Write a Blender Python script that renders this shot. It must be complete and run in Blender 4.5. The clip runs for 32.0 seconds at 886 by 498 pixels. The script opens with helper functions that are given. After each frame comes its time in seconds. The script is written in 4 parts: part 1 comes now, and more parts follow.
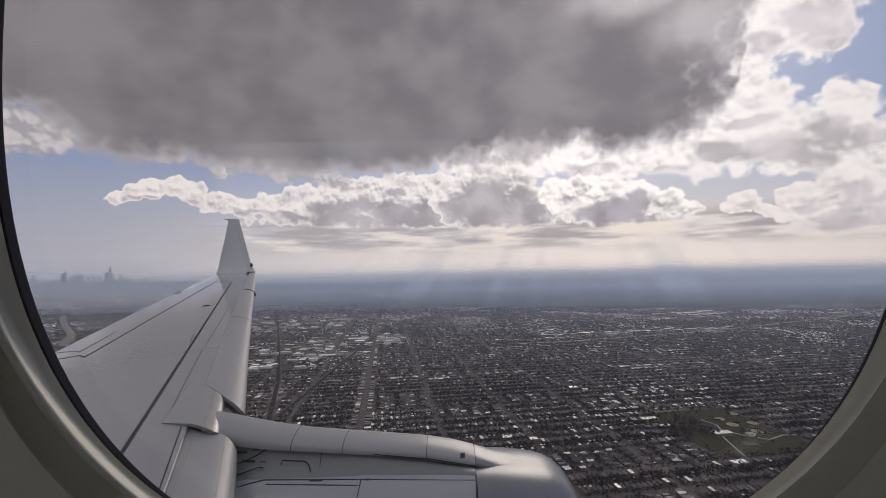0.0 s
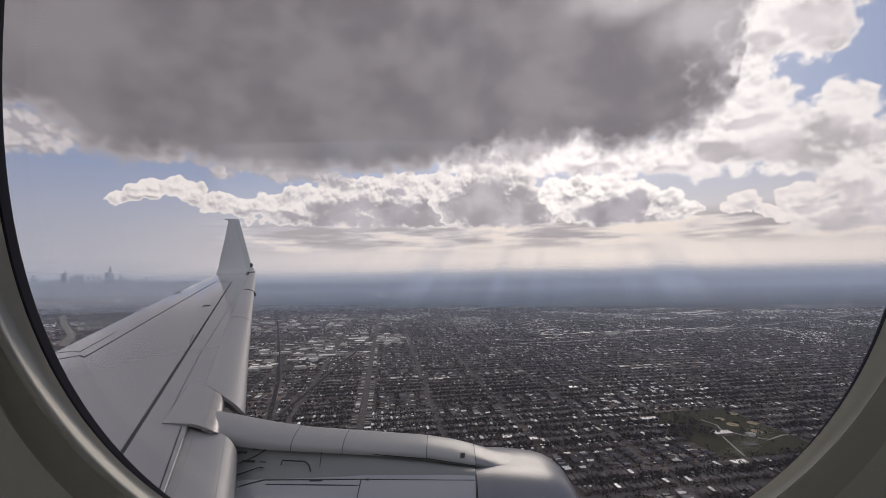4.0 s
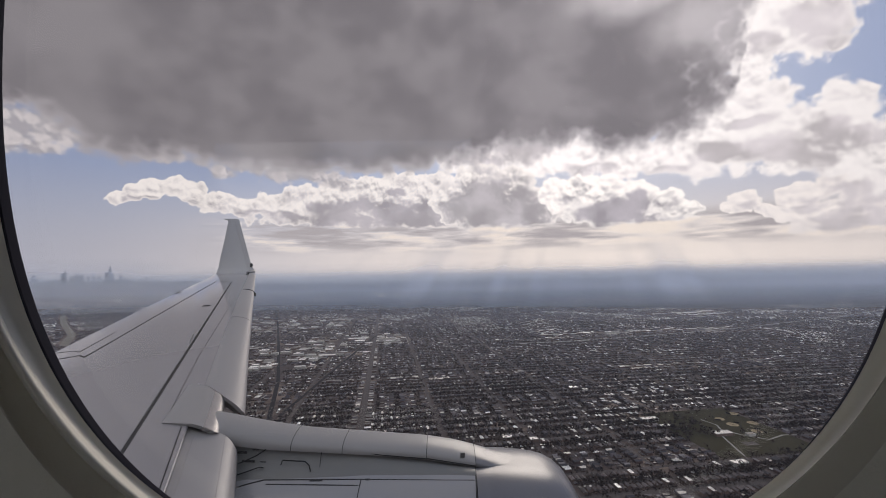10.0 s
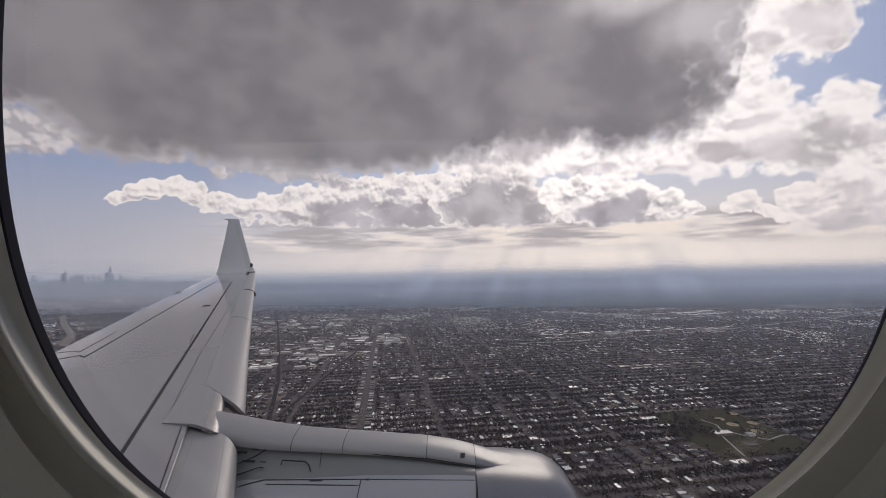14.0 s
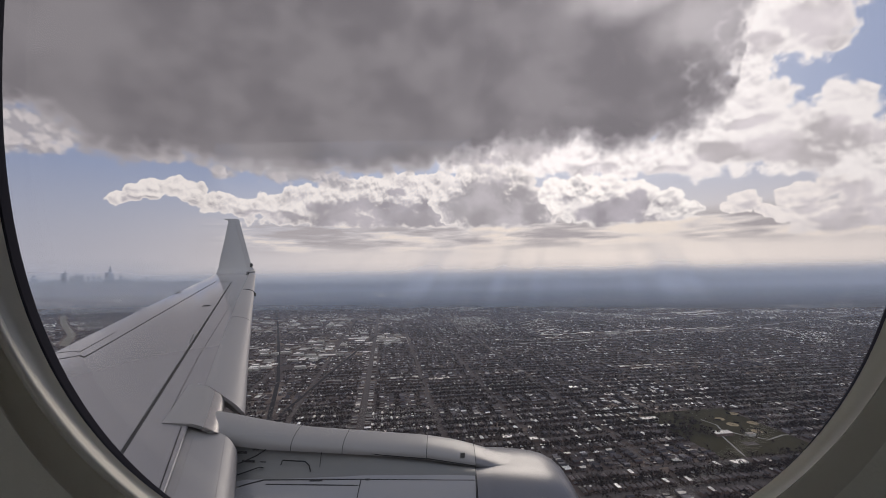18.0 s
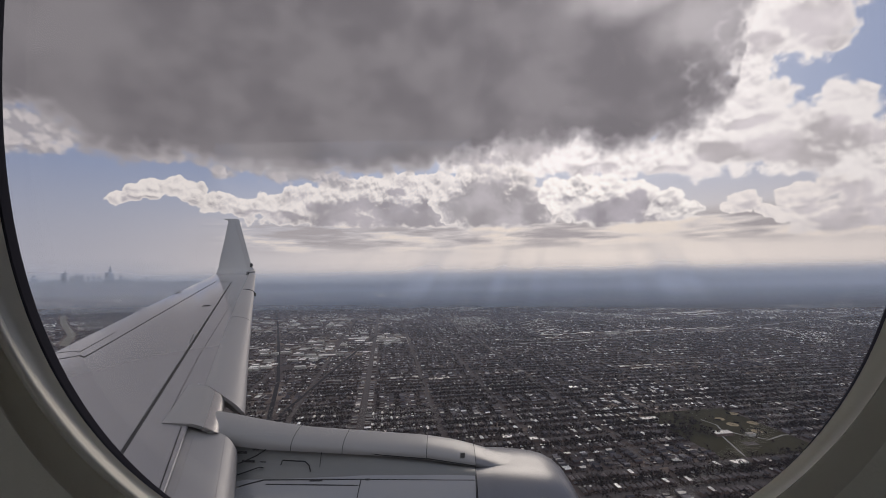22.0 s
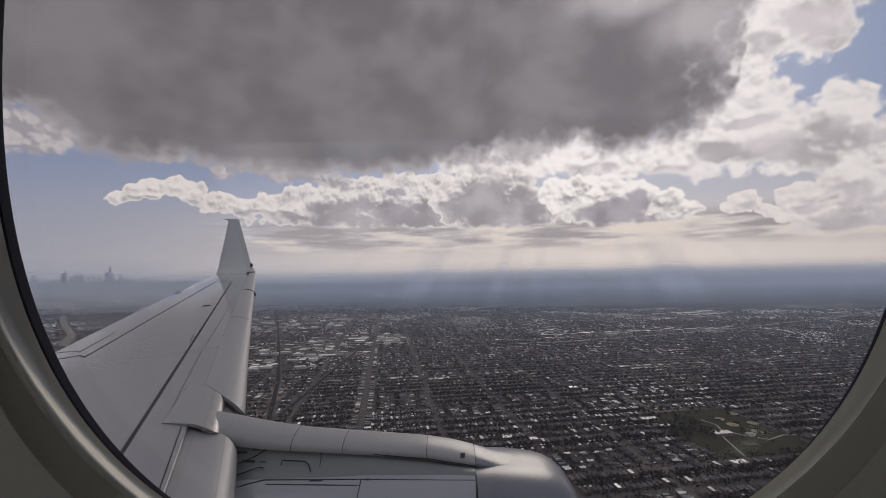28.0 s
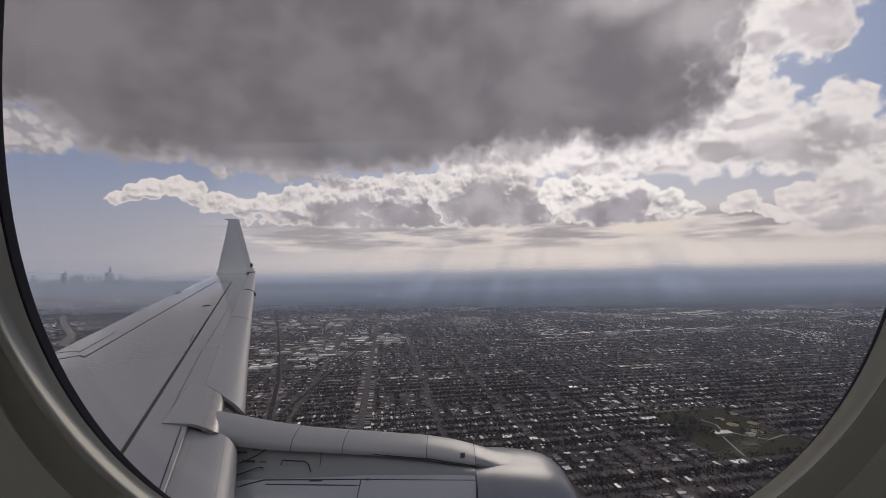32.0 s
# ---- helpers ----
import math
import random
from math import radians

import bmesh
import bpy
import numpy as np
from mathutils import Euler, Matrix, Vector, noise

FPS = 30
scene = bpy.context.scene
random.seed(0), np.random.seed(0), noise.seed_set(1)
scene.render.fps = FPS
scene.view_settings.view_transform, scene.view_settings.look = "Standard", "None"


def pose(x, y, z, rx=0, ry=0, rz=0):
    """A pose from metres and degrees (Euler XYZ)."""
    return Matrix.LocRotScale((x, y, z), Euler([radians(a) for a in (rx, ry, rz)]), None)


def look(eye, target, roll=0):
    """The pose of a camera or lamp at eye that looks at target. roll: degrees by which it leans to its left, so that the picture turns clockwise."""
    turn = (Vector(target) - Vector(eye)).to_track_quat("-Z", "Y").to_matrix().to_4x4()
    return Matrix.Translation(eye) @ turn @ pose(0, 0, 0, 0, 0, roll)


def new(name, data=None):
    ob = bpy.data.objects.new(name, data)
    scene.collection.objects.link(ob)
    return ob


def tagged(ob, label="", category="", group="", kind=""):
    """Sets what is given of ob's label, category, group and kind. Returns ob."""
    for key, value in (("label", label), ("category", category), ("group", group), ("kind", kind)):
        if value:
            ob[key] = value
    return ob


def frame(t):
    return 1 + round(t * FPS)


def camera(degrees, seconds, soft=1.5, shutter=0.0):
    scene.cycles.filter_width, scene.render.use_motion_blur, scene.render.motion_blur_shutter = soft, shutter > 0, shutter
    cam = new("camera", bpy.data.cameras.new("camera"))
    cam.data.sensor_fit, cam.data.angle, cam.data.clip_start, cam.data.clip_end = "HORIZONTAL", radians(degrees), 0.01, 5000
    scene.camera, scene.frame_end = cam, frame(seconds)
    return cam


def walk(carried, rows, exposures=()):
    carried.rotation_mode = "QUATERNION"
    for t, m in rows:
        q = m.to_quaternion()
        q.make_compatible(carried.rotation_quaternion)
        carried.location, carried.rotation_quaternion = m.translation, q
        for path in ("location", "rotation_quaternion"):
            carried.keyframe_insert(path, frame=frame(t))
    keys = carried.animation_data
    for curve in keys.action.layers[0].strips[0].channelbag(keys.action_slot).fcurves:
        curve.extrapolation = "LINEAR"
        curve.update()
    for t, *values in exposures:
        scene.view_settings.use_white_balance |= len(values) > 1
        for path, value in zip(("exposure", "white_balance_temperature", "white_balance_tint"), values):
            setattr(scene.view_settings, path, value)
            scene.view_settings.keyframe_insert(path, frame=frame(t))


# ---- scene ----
ALT = 400.0            # eye height over the ground
cam = camera(94.6, 32.0, soft=0.9)
EYE = pose(0, 0, ALT, 93.5, 0.9, 0)
PATH = [(0.0, EYE), (3.5, EYE), (5.5, EYE), (9.0, EYE), (15.5, EYE), (17.5, EYE), (25.5, EYE), (27.5, EYE), (32.0, EYE)]
walk(cam, PATH, exposures=[(t, stops, 6500, 11.3) for t, stops in ((0.0, 0.0), (6.0, 0.05), (15.0, 0.05), (20.0, -0.09), (24.0, -0.14), (28.0, -0.23), (32.0, -0.21))])

# ---- world: hazy winter sky with broken cloud, sun behind the cloud bank ----
SUN_AZ, SUN_EL = 18.0, 28.5      # degrees from the view's heading to its right, and up
sun_dir = Vector((math.sin(radians(SUN_AZ)) * math.cos(radians(SUN_EL)),
                  math.cos(radians(SUN_AZ)) * math.cos(radians(SUN_EL)), math.sin(radians(SUN_EL))))

BANK_BASE = ((-52.8, 16.7), (-47.8, 17.4), (-45.5, 17.3), (-43.6, 16.5), (-41.6, 14.9), (-38.2, 14.5), (-34.0, 14.6), (-29.4, 14.0),
             (-24.9, 13.8), (-17.2, 14.2), (-11.2, 14.8), (-6.5, 15.1), (-1.7, 15.5), (5.6, 17.2), (9.6, 18.1), (17.2, 17.8), (20.1, 18.2),
             (22.9, 16.6), (27.5, 16.0), (30.6, 16.6), (33.6, 17.6), (35.9, 18.7), (36.9, 20.3), (37.5, 23.1), (38.1, 28.3))
BANK_LIGHT = ((33.9, 28.3, 10.8, 5.7), (27.0, 33.2, 12.4, 4.8), (36.2, 24.6, 3.2, 2.8))
FRINGE = ((-47.2, 14.8, 2.2, 2.5), (-44.8, 15.0, 2.0, 1.6), (-43.0, 14.6, 1.4, 1.1), (-45.2, 13.1, 1.8, 0.8), (-36.7, 14.2, 7.3, 0.6),
          (-28.2, 13.1, 1.5, 1.0), (-25.6, 13.9, 3.6, 1.0), (-21.5, 13.3, 4.2, 1.1), (-17.2, 13.3, 4.0, 1.0), (-15.1, 12.5, 2.5, 0.7),
          (-11.2, 14.4, 4.6, 0.6),
          (3.2, 16.4, 4.8, 1.5))
ROW_TAIL = ((-38.8, 8.8, 1.3, 0.7), (-37.2, 9.6, 1.5, 1.0), (-35.5, 10.3, 1.8, 1.3), (-33.1, 10.8, 1.8, 1.4), (-31.2, 9.9, 1.6, 1.3),
            (-29.0, 9.0, 2.8, 1.5), (-25.5, 8.8, 3.3, 1.4), (-21.5, 9.3, 3.8, 1.6), (-18.3, 9.8, 3.6, 2.1), (-14.2, 10.4, 4.5, 2.4),
            (-10.0, 10.8, 4.6, 2.8), (-5.3, 11.1, 4.7, 3.1), (-0.5, 10.7, 5.6, 3.7), (-6.5, 8.0, 19.7, 1.9))
ROW_HEAP = ((1.8, 10.2, 3.2, 3.4), (5.4, 11.3, 4.7, 4.0), (9.8, 10.8, 3.9, 3.7), (11.6, 8.4, 5.3, 2.6), (7.7, 8.1, 7.8, 2.3))
ROW_FRONT = ((15.8, 10.4, 2.2, 2.4), (18.4, 10.6, 2.5, 2.2), (21.2, 10.7, 2.6, 2.2), (24.0, 9.8, 3.0, 2.4), (25.9, 9.1, 2.5, 2.7),
             (22.9, 7.7, 6.4, 2.0), (29.3, 8.1, 2.4, 1.4), (31.5, 7.7, 1.3, 0.8), (27.4, 6.4, 3.8, 1.1))
TAIL_SHADE = ((-35.3, 8.7, 2.7, 1.0), (-37.1, 8.7, 1.8, 0.6), (-32.2, 8.7, 1.7, 0.7), (-22.8, 7.7, 5.4, 1.0), (-15.0, 8.9, 4.5, 1.7),
              (-11.2, 9.7, 3.1, 1.2), (-6.5, 8.8, 4.7, 2.0), (-1.8, 8.7, 4.8, 2.2), (-6.5, 11.5, 1.7, 0.8), (-17.2, 7.3, 10.8, 1.1))
HEAP_SHADE = ((6.2, 10.9, 4.7, 2.6), (3.8, 8.9, 4.8, 2.0), (9.7, 8.4, 5.4, 2.6), (11.3, 10.3, 2.8, 1.8), (6.9, 7.0, 8.6, 1.1))
FRONT_SHADE = ((23.9, 8.0, 5.0, 2.0), (19.7, 7.7, 4.2, 1.6), (25.9, 9.1, 1.9, 1.6), (17.6, 9.2, 1.6, 1.0), (22.1, 6.3, 6.1, 1.0))
PILE = ((36.8, 7.7, 1.5, 1.1), (35.8, 7.2, 1.2, 0.8), (38.1, 6.9, 1.0, 0.6), (40.5, 7.5, 1.2, 1.0), (42.1, 7.7, 1.8, 1.4),
        (43.9, 8.0, 1.9, 1.7), (45.5, 8.6, 2.0, 2.8), (47.4, 8.2, 2.6, 3.7), (44.2, 5.7, 4.9, 1.5), (45.7, 4.1, 5.5, 1.7),
        (39.8, 6.3, 1.9, 0.7))
PILE_SHADE = ((37.1, 7.3, 1.0, 0.6), (43.0, 6.8, 2.1, 0.8), (45.1, 7.2, 1.6, 1.7), (47.0, 7.5, 1.9, 2.7), (45.7, 4.9, 4.3, 1.2),
              (41.8, 6.2, 1.8, 0.5))
MASS = ((3.9, 15.2, 4.8, 2.1), (8.7, 16.1, 4.7, 2.7), (14.1, 15.8, 4.5, 2.9), (19.3, 15.5, 4.3, 3.0), (24.1, 14.5, 4.7, 2.8),
        (28.7, 14.1, 4.3, 2.5), (32.9, 14.3, 4.5, 3.6), (37.3, 14.8, 4.6, 4.1), (41.1, 13.7, 4.1, 3.6), (44.6, 12.9, 3.3, 3.6),
        (47.6, 10.9, 2.6, 3.5), (45.0, 16.8, 1.8, 1.9), (45.5, 14.9, 2.4, 2.7), (46.6, 16.4, 0.8, 1.8), (38.7, 18.4, 3.0, 2.0),
        (38.2, 22.0, 2.5, 3.4), (37.3, 25.9, 4.7, 3.8), (41.7, 24.7, 3.2, 2.9), (43.7, 23.2, 2.6, 2.1), (45.3, 25.1, 2.0, 2.9),
        (45.1, 21.9, 1.0, 1.0), (32.4, 27.9, 6.4, 4.4), (40.9, 18.4, 0.9, 1.2),
        (33.1, 18.8, 5.1, 3.7))
MASS_SHADE = ((11.5, 16.5, 4.6, 2.2), (6.3, 15.5, 3.2, 1.2), (19.9, 13.3, 4.3, 0.9), (34.5, 13.4, 3.3, 1.6), (39.6, 12.8, 4.3, 2.0),
              (44.2, 13.6, 2.1, 1.9), (42.8, 11.0, 2.6, 1.3), (46.9, 12.6, 2.3, 1.4), (44.8, 24.0, 2.5, 3.0), (39.3, 23.9, 1.8, 1.6),
              (34.1, 27.4, 3.9, 2.7), (29.2, 12.3, 3.7, 0.7), (37.8, 16.2, 3.0, 0.8), (42.7, 25.1, 2.2, 2.0))


class Nodes:
    """Short ways to add and link nodes."""

    def __init__(self, tree):
        self.tree = tree
        tree.nodes.clear()

    def add(self, kind, *inputs, out=0, **settings):
        node = self.tree.nodes.new("ShaderNode" + kind)
        if "operation" in settings:
            node.operation = settings["operation"]
        if "use_clamp" in settings:
            node.use_clamp = settings["use_clamp"]
        if "feature" in settings:
            node.feature = settings["feature"]
        if "gradient_type" in settings:
            node.gradient_type = settings["gradient_type"]
        if "vector_type" in settings:
            node.vector_type = settings["vector_type"]
        if "interpolation_type" in settings:
            node.interpolation_type = settings["interpolation_type"]
        for i, value in enumerate(inputs):
            self.put(node.inputs[i], value)
        return node.outputs[out] if len(node.outputs) else None

    def put(self, socket, value):
        if value is None:
            return
        if isinstance(value, bpy.types.NodeSocket):
            self.tree.links.new(value, socket)
        elif isinstance(value, tuple) and len(value) == 3 and socket.type == "RGBA":
            socket.default_value = (*value, 1)
        else:
            socket.default_value = value

    def math(self, op, a, b=None, c=None, clamp=False):
        return self.add("Math", a, b, c, operation=op, use_clamp=clamp)

    def vec(self, op, a, b=None, out=0):
        return self.add("VectorMath", a, b, operation=op, out=out)

    def step(self, value, lo, hi, a=0.0, b=1.0):
        return self.add("MapRange", value, lo, hi, a, b, interpolation_type="SMOOTHSTEP")

    def mix(self, factor, a, b):
        node = self.tree.nodes.new("ShaderNodeMix")
        node.data_type = "RGBA"
        self.put(node.inputs[0], factor), self.put(node.inputs[6], a), self.put(node.inputs[7], b)
        return node.outputs[2]

    def noise(self, vector, scale, detail=5.0, rough=0.55, out=0):
        node = self.tree.nodes.new("ShaderNodeTexNoise")
        self.put(node.inputs["Vector"], vector)
        for key, value in (("Scale", scale), ("Detail", detail), ("Roughness", rough)):
            self.put(node.inputs[key], value)
        return node.outputs[out] if len(node.outputs) else None

    def ramp(self, value, stops, mode="LINEAR"):
        node = self.tree.nodes.new("ShaderNodeValToRGB")
        node.color_ramp.interpolation = mode
        band = node.color_ramp.elements
        while len(band) < len(stops):
            band.new(0.5)
        for element, (at, colour) in zip(band, stops):
            element.position = at
        for element, (at, colour) in zip(band, stops):
            element.color = (*colour, 1) if isinstance(colour, tuple) else (colour, colour, colour, 1)
        self.put(node.inputs[0], value)
        return node.outputs[0]


def build_sky():
    world = bpy.data.worlds.new("sky")
    scene.world = world
    world.use_nodes = True
    n = Nodes(world.node_tree)
    way = n.vec("NORMALIZE", n.add("TexCoord"))
    x, y, z = (n.add("SeparateXYZ", way, out=i) for i in range(3))
    azimuth = n.math("MULTIPLY", n.math("ARCTAN2", x, y), 180 / math.pi)
    height = n.math("MULTIPLY", n.math("ARCSINE", z), 180 / math.pi)
    plain = n.add("CombineXYZ", azimuth, height, 0.0)
    tall = n.vec("MULTIPLY", plain, (1.0, 1.35, 1.0))

    def stirred(scale, amount, rough, detail=7):
        """The sky's coordinates, pushed about by turbulence."""
        push = n.vec("SUBTRACT", n.noise(tall, scale, detail, rough, out=1), (0.5, 0.5, 0.5))
        return n.vec("ADD", plain, n.vec("MULTIPLY", push, (amount, amount * 0.75, 0.0)))

    def split(v):
        return n.add("SeparateXYZ", v, out=0), n.add("SeparateXYZ", v, out=1)

    def line(az, points):
        spot = n.math("DIVIDE", n.math("ADD", az, 60.0), 120.0, clamp=True)
        return n.math("MULTIPLY", n.ramp(spot, [((a + 60) / 120, e / 40) for a, e in points]), 40.0)

    def puffs(v, scale, detail=2.0, rough=0.47):
        """Rounded heads, about -0.5 to 0.5."""
        node = n.tree.nodes.new("ShaderNodeTexVoronoi")
        node.voronoi_dimensions, node.feature = "2D", "SMOOTH_F1"
        n.put(node.inputs["Vector"], v)
        for key, value in (("Scale", scale), ("Detail", detail), ("Roughness", rough), ("Smoothness", 0.35), ("Lacunarity", 2.2)):
            n.put(node.inputs[key], value)
        return n.math("SUBTRACT", 0.52, node.outputs["Distance"])

    def lumps(v, blobs, sized=False):
        """The strongest of several soft ovals, 1 at a centre and 0 at its rim; sized: in degrees from the rim."""
        best = None
        for a, e, wide, high in blobs:
            reach = 1.6 if sized else 1.0
            node = n.add("Mapping", v, (a, e, 0.0), None, (wide * reach, high * reach, 1.0), vector_type="TEXTURE")
            ball = n.add("TexGradient", node, gradient_type="SPHERICAL", out=1)
            if sized:
                ball = n.math("MULTIPLY", n.math("SUBTRACT", ball, 0.375), max(min(wide, high), 1.7) * 1.6)
            best = ball if best is None else n.math("MAXIMUM", best, ball)
        return best

    def lit(colour, gain):
        """Cloud light, stronger round the hidden sun."""
        k = n.math("ADD", n.math("MULTIPLY", glow, gain), 1.0)
        return n.vec("MULTIPLY", colour, n.add("CombineXYZ", k, k, k))

    curl = stirred(0.30, 2.6, 0.55)
    swell = stirred(0.085, 7.0, 0.52)
    saz, sel = split(swell)
    mottle = n.noise(tall, 0.40, 5, 0.52)
    broad = n.noise(tall, 0.10, 3, 0.5)
    wisp = n.noise(curl, 0.22, 4, 0.5)
    bent = stirred(0.5, 0.9, 0.5, 2)
    heads = puffs(bent, 0.50)
    toward = n.vec("ADD", bent, (0.18, 0.42, 0.0))
    turned = n.math("SUBTRACT", heads, puffs(toward, 0.50))       # sides that face the sun
    fine = n.math("MULTIPLY", n.math("SUBTRACT", mottle, 0.5), 1.0)

    # clear sky: pale blue, paling to cream at the horizon
    nishita = n.add("TexSky")
    nishita.node.sky_type, nishita.node.sun_disc = "NISHITA", False
    nishita.node.sun_elevation, nishita.node.sun_rotation = radians(SUN_EL), radians(SUN_AZ)
    nishita.node.air_density, nishita.node.dust_density = 1.2, 1.5
    clear = n.vec("MULTIPLY", nishita, (0.060, 0.066, 0.085))
    clear = n.mix(n.step(height, 1.0, 30.0, 0.80, 0.55), clear, (0.265, 0.305, 0.45))
    nearness = n.math("MAXIMUM", n.vec("DOT_PRODUCT", way, tuple(sun_dir), out=1), 0.0)
    glow = n.math("POWER", nearness, 14.0)
    side = n.step(azimuth, -50.0, 0.0)
    cream = n.mix(side, (0.40, 0.40, 0.46), (0.74, 0.665, 0.63))
    clear = n.mix(n.math("MULTIPLY", glow, 0.8, clamp=True), clear, (0.60, 0.64, 0.74))
    colour = n.mix(n.step(height, 17.0, 0.5), clear, cream)

    beam = n.math("MULTIPLY", n.step(n.math("ABSOLUTE", n.math("SUBTRACT", azimuth, 24.0)), 26.0, 4.0), n.step(height, 9.0, 2.0))
    colour = n.mix(n.math("MULTIPLY", beam, 0.6), colour, (0.93, 0.83, 0.76))

    # flat layers low over the horizon
    streak = n.noise(n.vec("MULTIPLY", plain, (0.09, 0.62, 1.0)), 1.0, 5, 0.55)
    low = n.math("MULTIPLY", n.step(height, 8.0, 6.2), n.step(height, 2.2, 4.6))
    low = n.math("MULTIPLY", low, n.step(azimuth, -34.0, -20.0))
    colour = n.mix(n.math("MULTIPLY", low, n.step(streak, 0.44, 0.60)), colour, lit((0.40, 0.365, 0.375), 0.3))
    colour = n.mix(n.math("MULTIPLY", low, n.step(streak, 0.50, 0.38)), colour, lit((0.80, 0.71, 0.64), 0.3))

    def cloud(colour, shape, shade, pale, grey, gain, soft=0.16, ragged=1.0, rim=0.9, deep=0.0, floor=None, reach=(-0.30, 0.95), edge=0.2):
        """One heap: ovals with knobbly edges, white where it faces the sun and along its rim, grey in its hollows."""
        inside = n.math("ADD", n.math("ADD", lumps(curl, shape, True), 0.2), n.math("MULTIPLY", heads, 1.1 * ragged))
        inside = n.math("ADD", inside, n.math("MULTIPLY", fine, 0.8 * ragged))
        crown = inside
        if floor is not None:
            inside = n.math("MINIMUM", inside, n.math("MULTIPLY", n.math("SUBTRACT", n.math("ADD", height, n.math("MULTIPLY", fine, 2.2)), floor), 0.6))
        hollow = n.math("ADD", n.math("MULTIPLY", lumps(curl, shade), 1.25), n.math("MULTIPLY", turned, -0.75))
        hollow = n.math("ADD", hollow, n.math("ADD", n.math("MULTIPLY", fine, 0.55), deep))
        if floor is not None:
            hollow = n.math("ADD", hollow, n.step(height, floor + 2.6, floor + 0.2, 0.0, 0.35))
        shaded = n.math("MULTIPLY", n.step(hollow, *reach), n.step(crown, 0.0, rim, edge, 1.0))
        low_tone, high_tone = tuple(c * 0.86 for c in grey), tuple(c * 1.25 for c in grey)
        tone = n.mix(shaded, lit(pale, gain), lit(n.mix(n.step(wisp, 0.36, 0.64), low_tone, high_tone), gain * 0.45))
        return n.mix(n.step(inside, -soft, soft), colour, tone)

    WHITE, DOVE = (0.84, 0.78, 0.75), (0.38, 0.35, 0.375)
    colour = cloud(colour, PILE, PILE_SHADE, (0.84, 0.775, 0.745), (0.50, 0.46, 0.475), 0.45, floor=3.8, reach=(-0.25, 0.7), edge=0.35)
    colour = cloud(colour, MASS, MASS_SHADE, (0.84, 0.79, 0.775), (0.56, 0.515, 0.53), 0.5, soft=0.40, rim=1.3, reach=(-0.20, 0.62), edge=0.45)
    colour = cloud(colour, ROW_TAIL, TAIL_SHADE, WHITE, DOVE, 0.4, floor=6.6, reach=(-0.25, 0.55))
    colour = cloud(colour, ROW_HEAP, HEAP_SHADE, WHITE, (0.42, 0.39, 0.41), 0.4, floor=6.4, deep=0.15, reach=(-0.25, 0.6))
    colour = cloud(colour, ROW_FRONT, FRONT_SHADE, (0.92, 0.865, 0.83), (0.39, 0.36, 0.39), 0.4, floor=6.2, reach=(-0.20, 0.6))

    # torn pale scraps under the bank
    scraps = n.math("ADD", n.math("ADD", lumps(curl, FRINGE, True), 0.3), n.math("ADD", n.math("MULTIPLY", heads, 1.2), fine))
    colour = n.mix(n.math("MULTIPLY", n.step(scraps, -0.5, 0.8), 0.95), colour, lit(n.mix(n.step(n.math("ADD", turned, fine), 0.25, -0.25), (0.60, 0.55, 0.55), (0.38, 0.355, 0.375)), 0.5))

    # dark bank overhead
    bank = n.math("SUBTRACT", n.math("ADD", sel, 1.5), line(saz, BANK_BASE))
    bank = n.math("MINIMUM", bank, n.math("MULTIPLY", n.math("SUBTRACT", 40.0, n.math("ADD", saz, n.math("MULTIPLY", heads, -2.5))), 0.42))
    bank = n.math("ADD", bank, n.math("ADD", n.math("MULTIPLY", fine, 2.4), n.math("MULTIPLY", heads, 1.3)))
    gloom = n.mix(n.step(broad, 0.36, 0.64), (0.182, 0.168, 0.182), (0.250, 0.232, 0.246))
    paler = n.math("MULTIPLY", lumps(swell, BANK_LIGHT), n.math("ADD", n.math("MULTIPLY", mottle, 0.6), 0.7))
    gloom = n.mix(n.step(paler, 0.0, 0.95), gloom, lit((0.40, 0.372, 0.385), 0.3))
    body = n.mix(n.step(bank, 0.3, 2.8), lit((0.38, 0.353, 0.37), 0.6), lit(gloom, 0.22))
    colour = n.mix(n.step(bank, -0.5, 1.3), colour, body)

    # sunlit broken cloud over the rest of the sky, out of the view
    behind = n.math("MAXIMUM", n.step(n.math("ABSOLUTE", azimuth), 66.0, 95.0), n.step(height, 43.0, 64.0, 0.0, 0.45))
    heaps = n.mix(n.step(n.noise(n.vec("MULTIPLY", way, (1.0, 1.0, 2.2)), 3.2, 6, 0.58), 0.44, 0.56), (0.34, 0.43, 0.60), (0.86, 0.84, 0.82))
    heaps = n.mix(n.step(height, 16.0, 0.0), heaps, (0.56, 0.57, 0.60))
    colour = n.mix(behind, colour, heaps)

    # far land under the horizon, its haze mixed into the colour
    colour = n.mix(n.step(height, 0.9, -0.5), colour, (0.33, 0.345, 0.40))
    n.add("OutputWorld", n.add("Background", colour, 1.0))


build_sky()
sun = new("sun", bpy.data.lights.new("sun", "SUN"))
sun.data.energy, sun.data.angle, sun.data.color = 0.95, radians(26), (1.0, 0.90, 0.78)
sun.matrix_world = look(tuple(sun_dir * 100), (0, 0, 0))

# ---- materials ----


def material(name, colour, rough=0.5, metal=0.0, grain=8.0, spread=0.12, bump=0.0, bump_scale=60.0, coat=0.0, stain=0.0, stain_scale=1.2, island=None, ob_random=0.0, shine=0.5, sun_patches=None, gloss_spread=0.16, coat_rough=0.12):
    """A principled surface whose colour varies at two scales, with fine relief."""
    mat = bpy.data.materials.new(name)
    mat.use_nodes = True
    n = Nodes(mat.node_tree)
    spot = n.add("TexCoord", out=3)
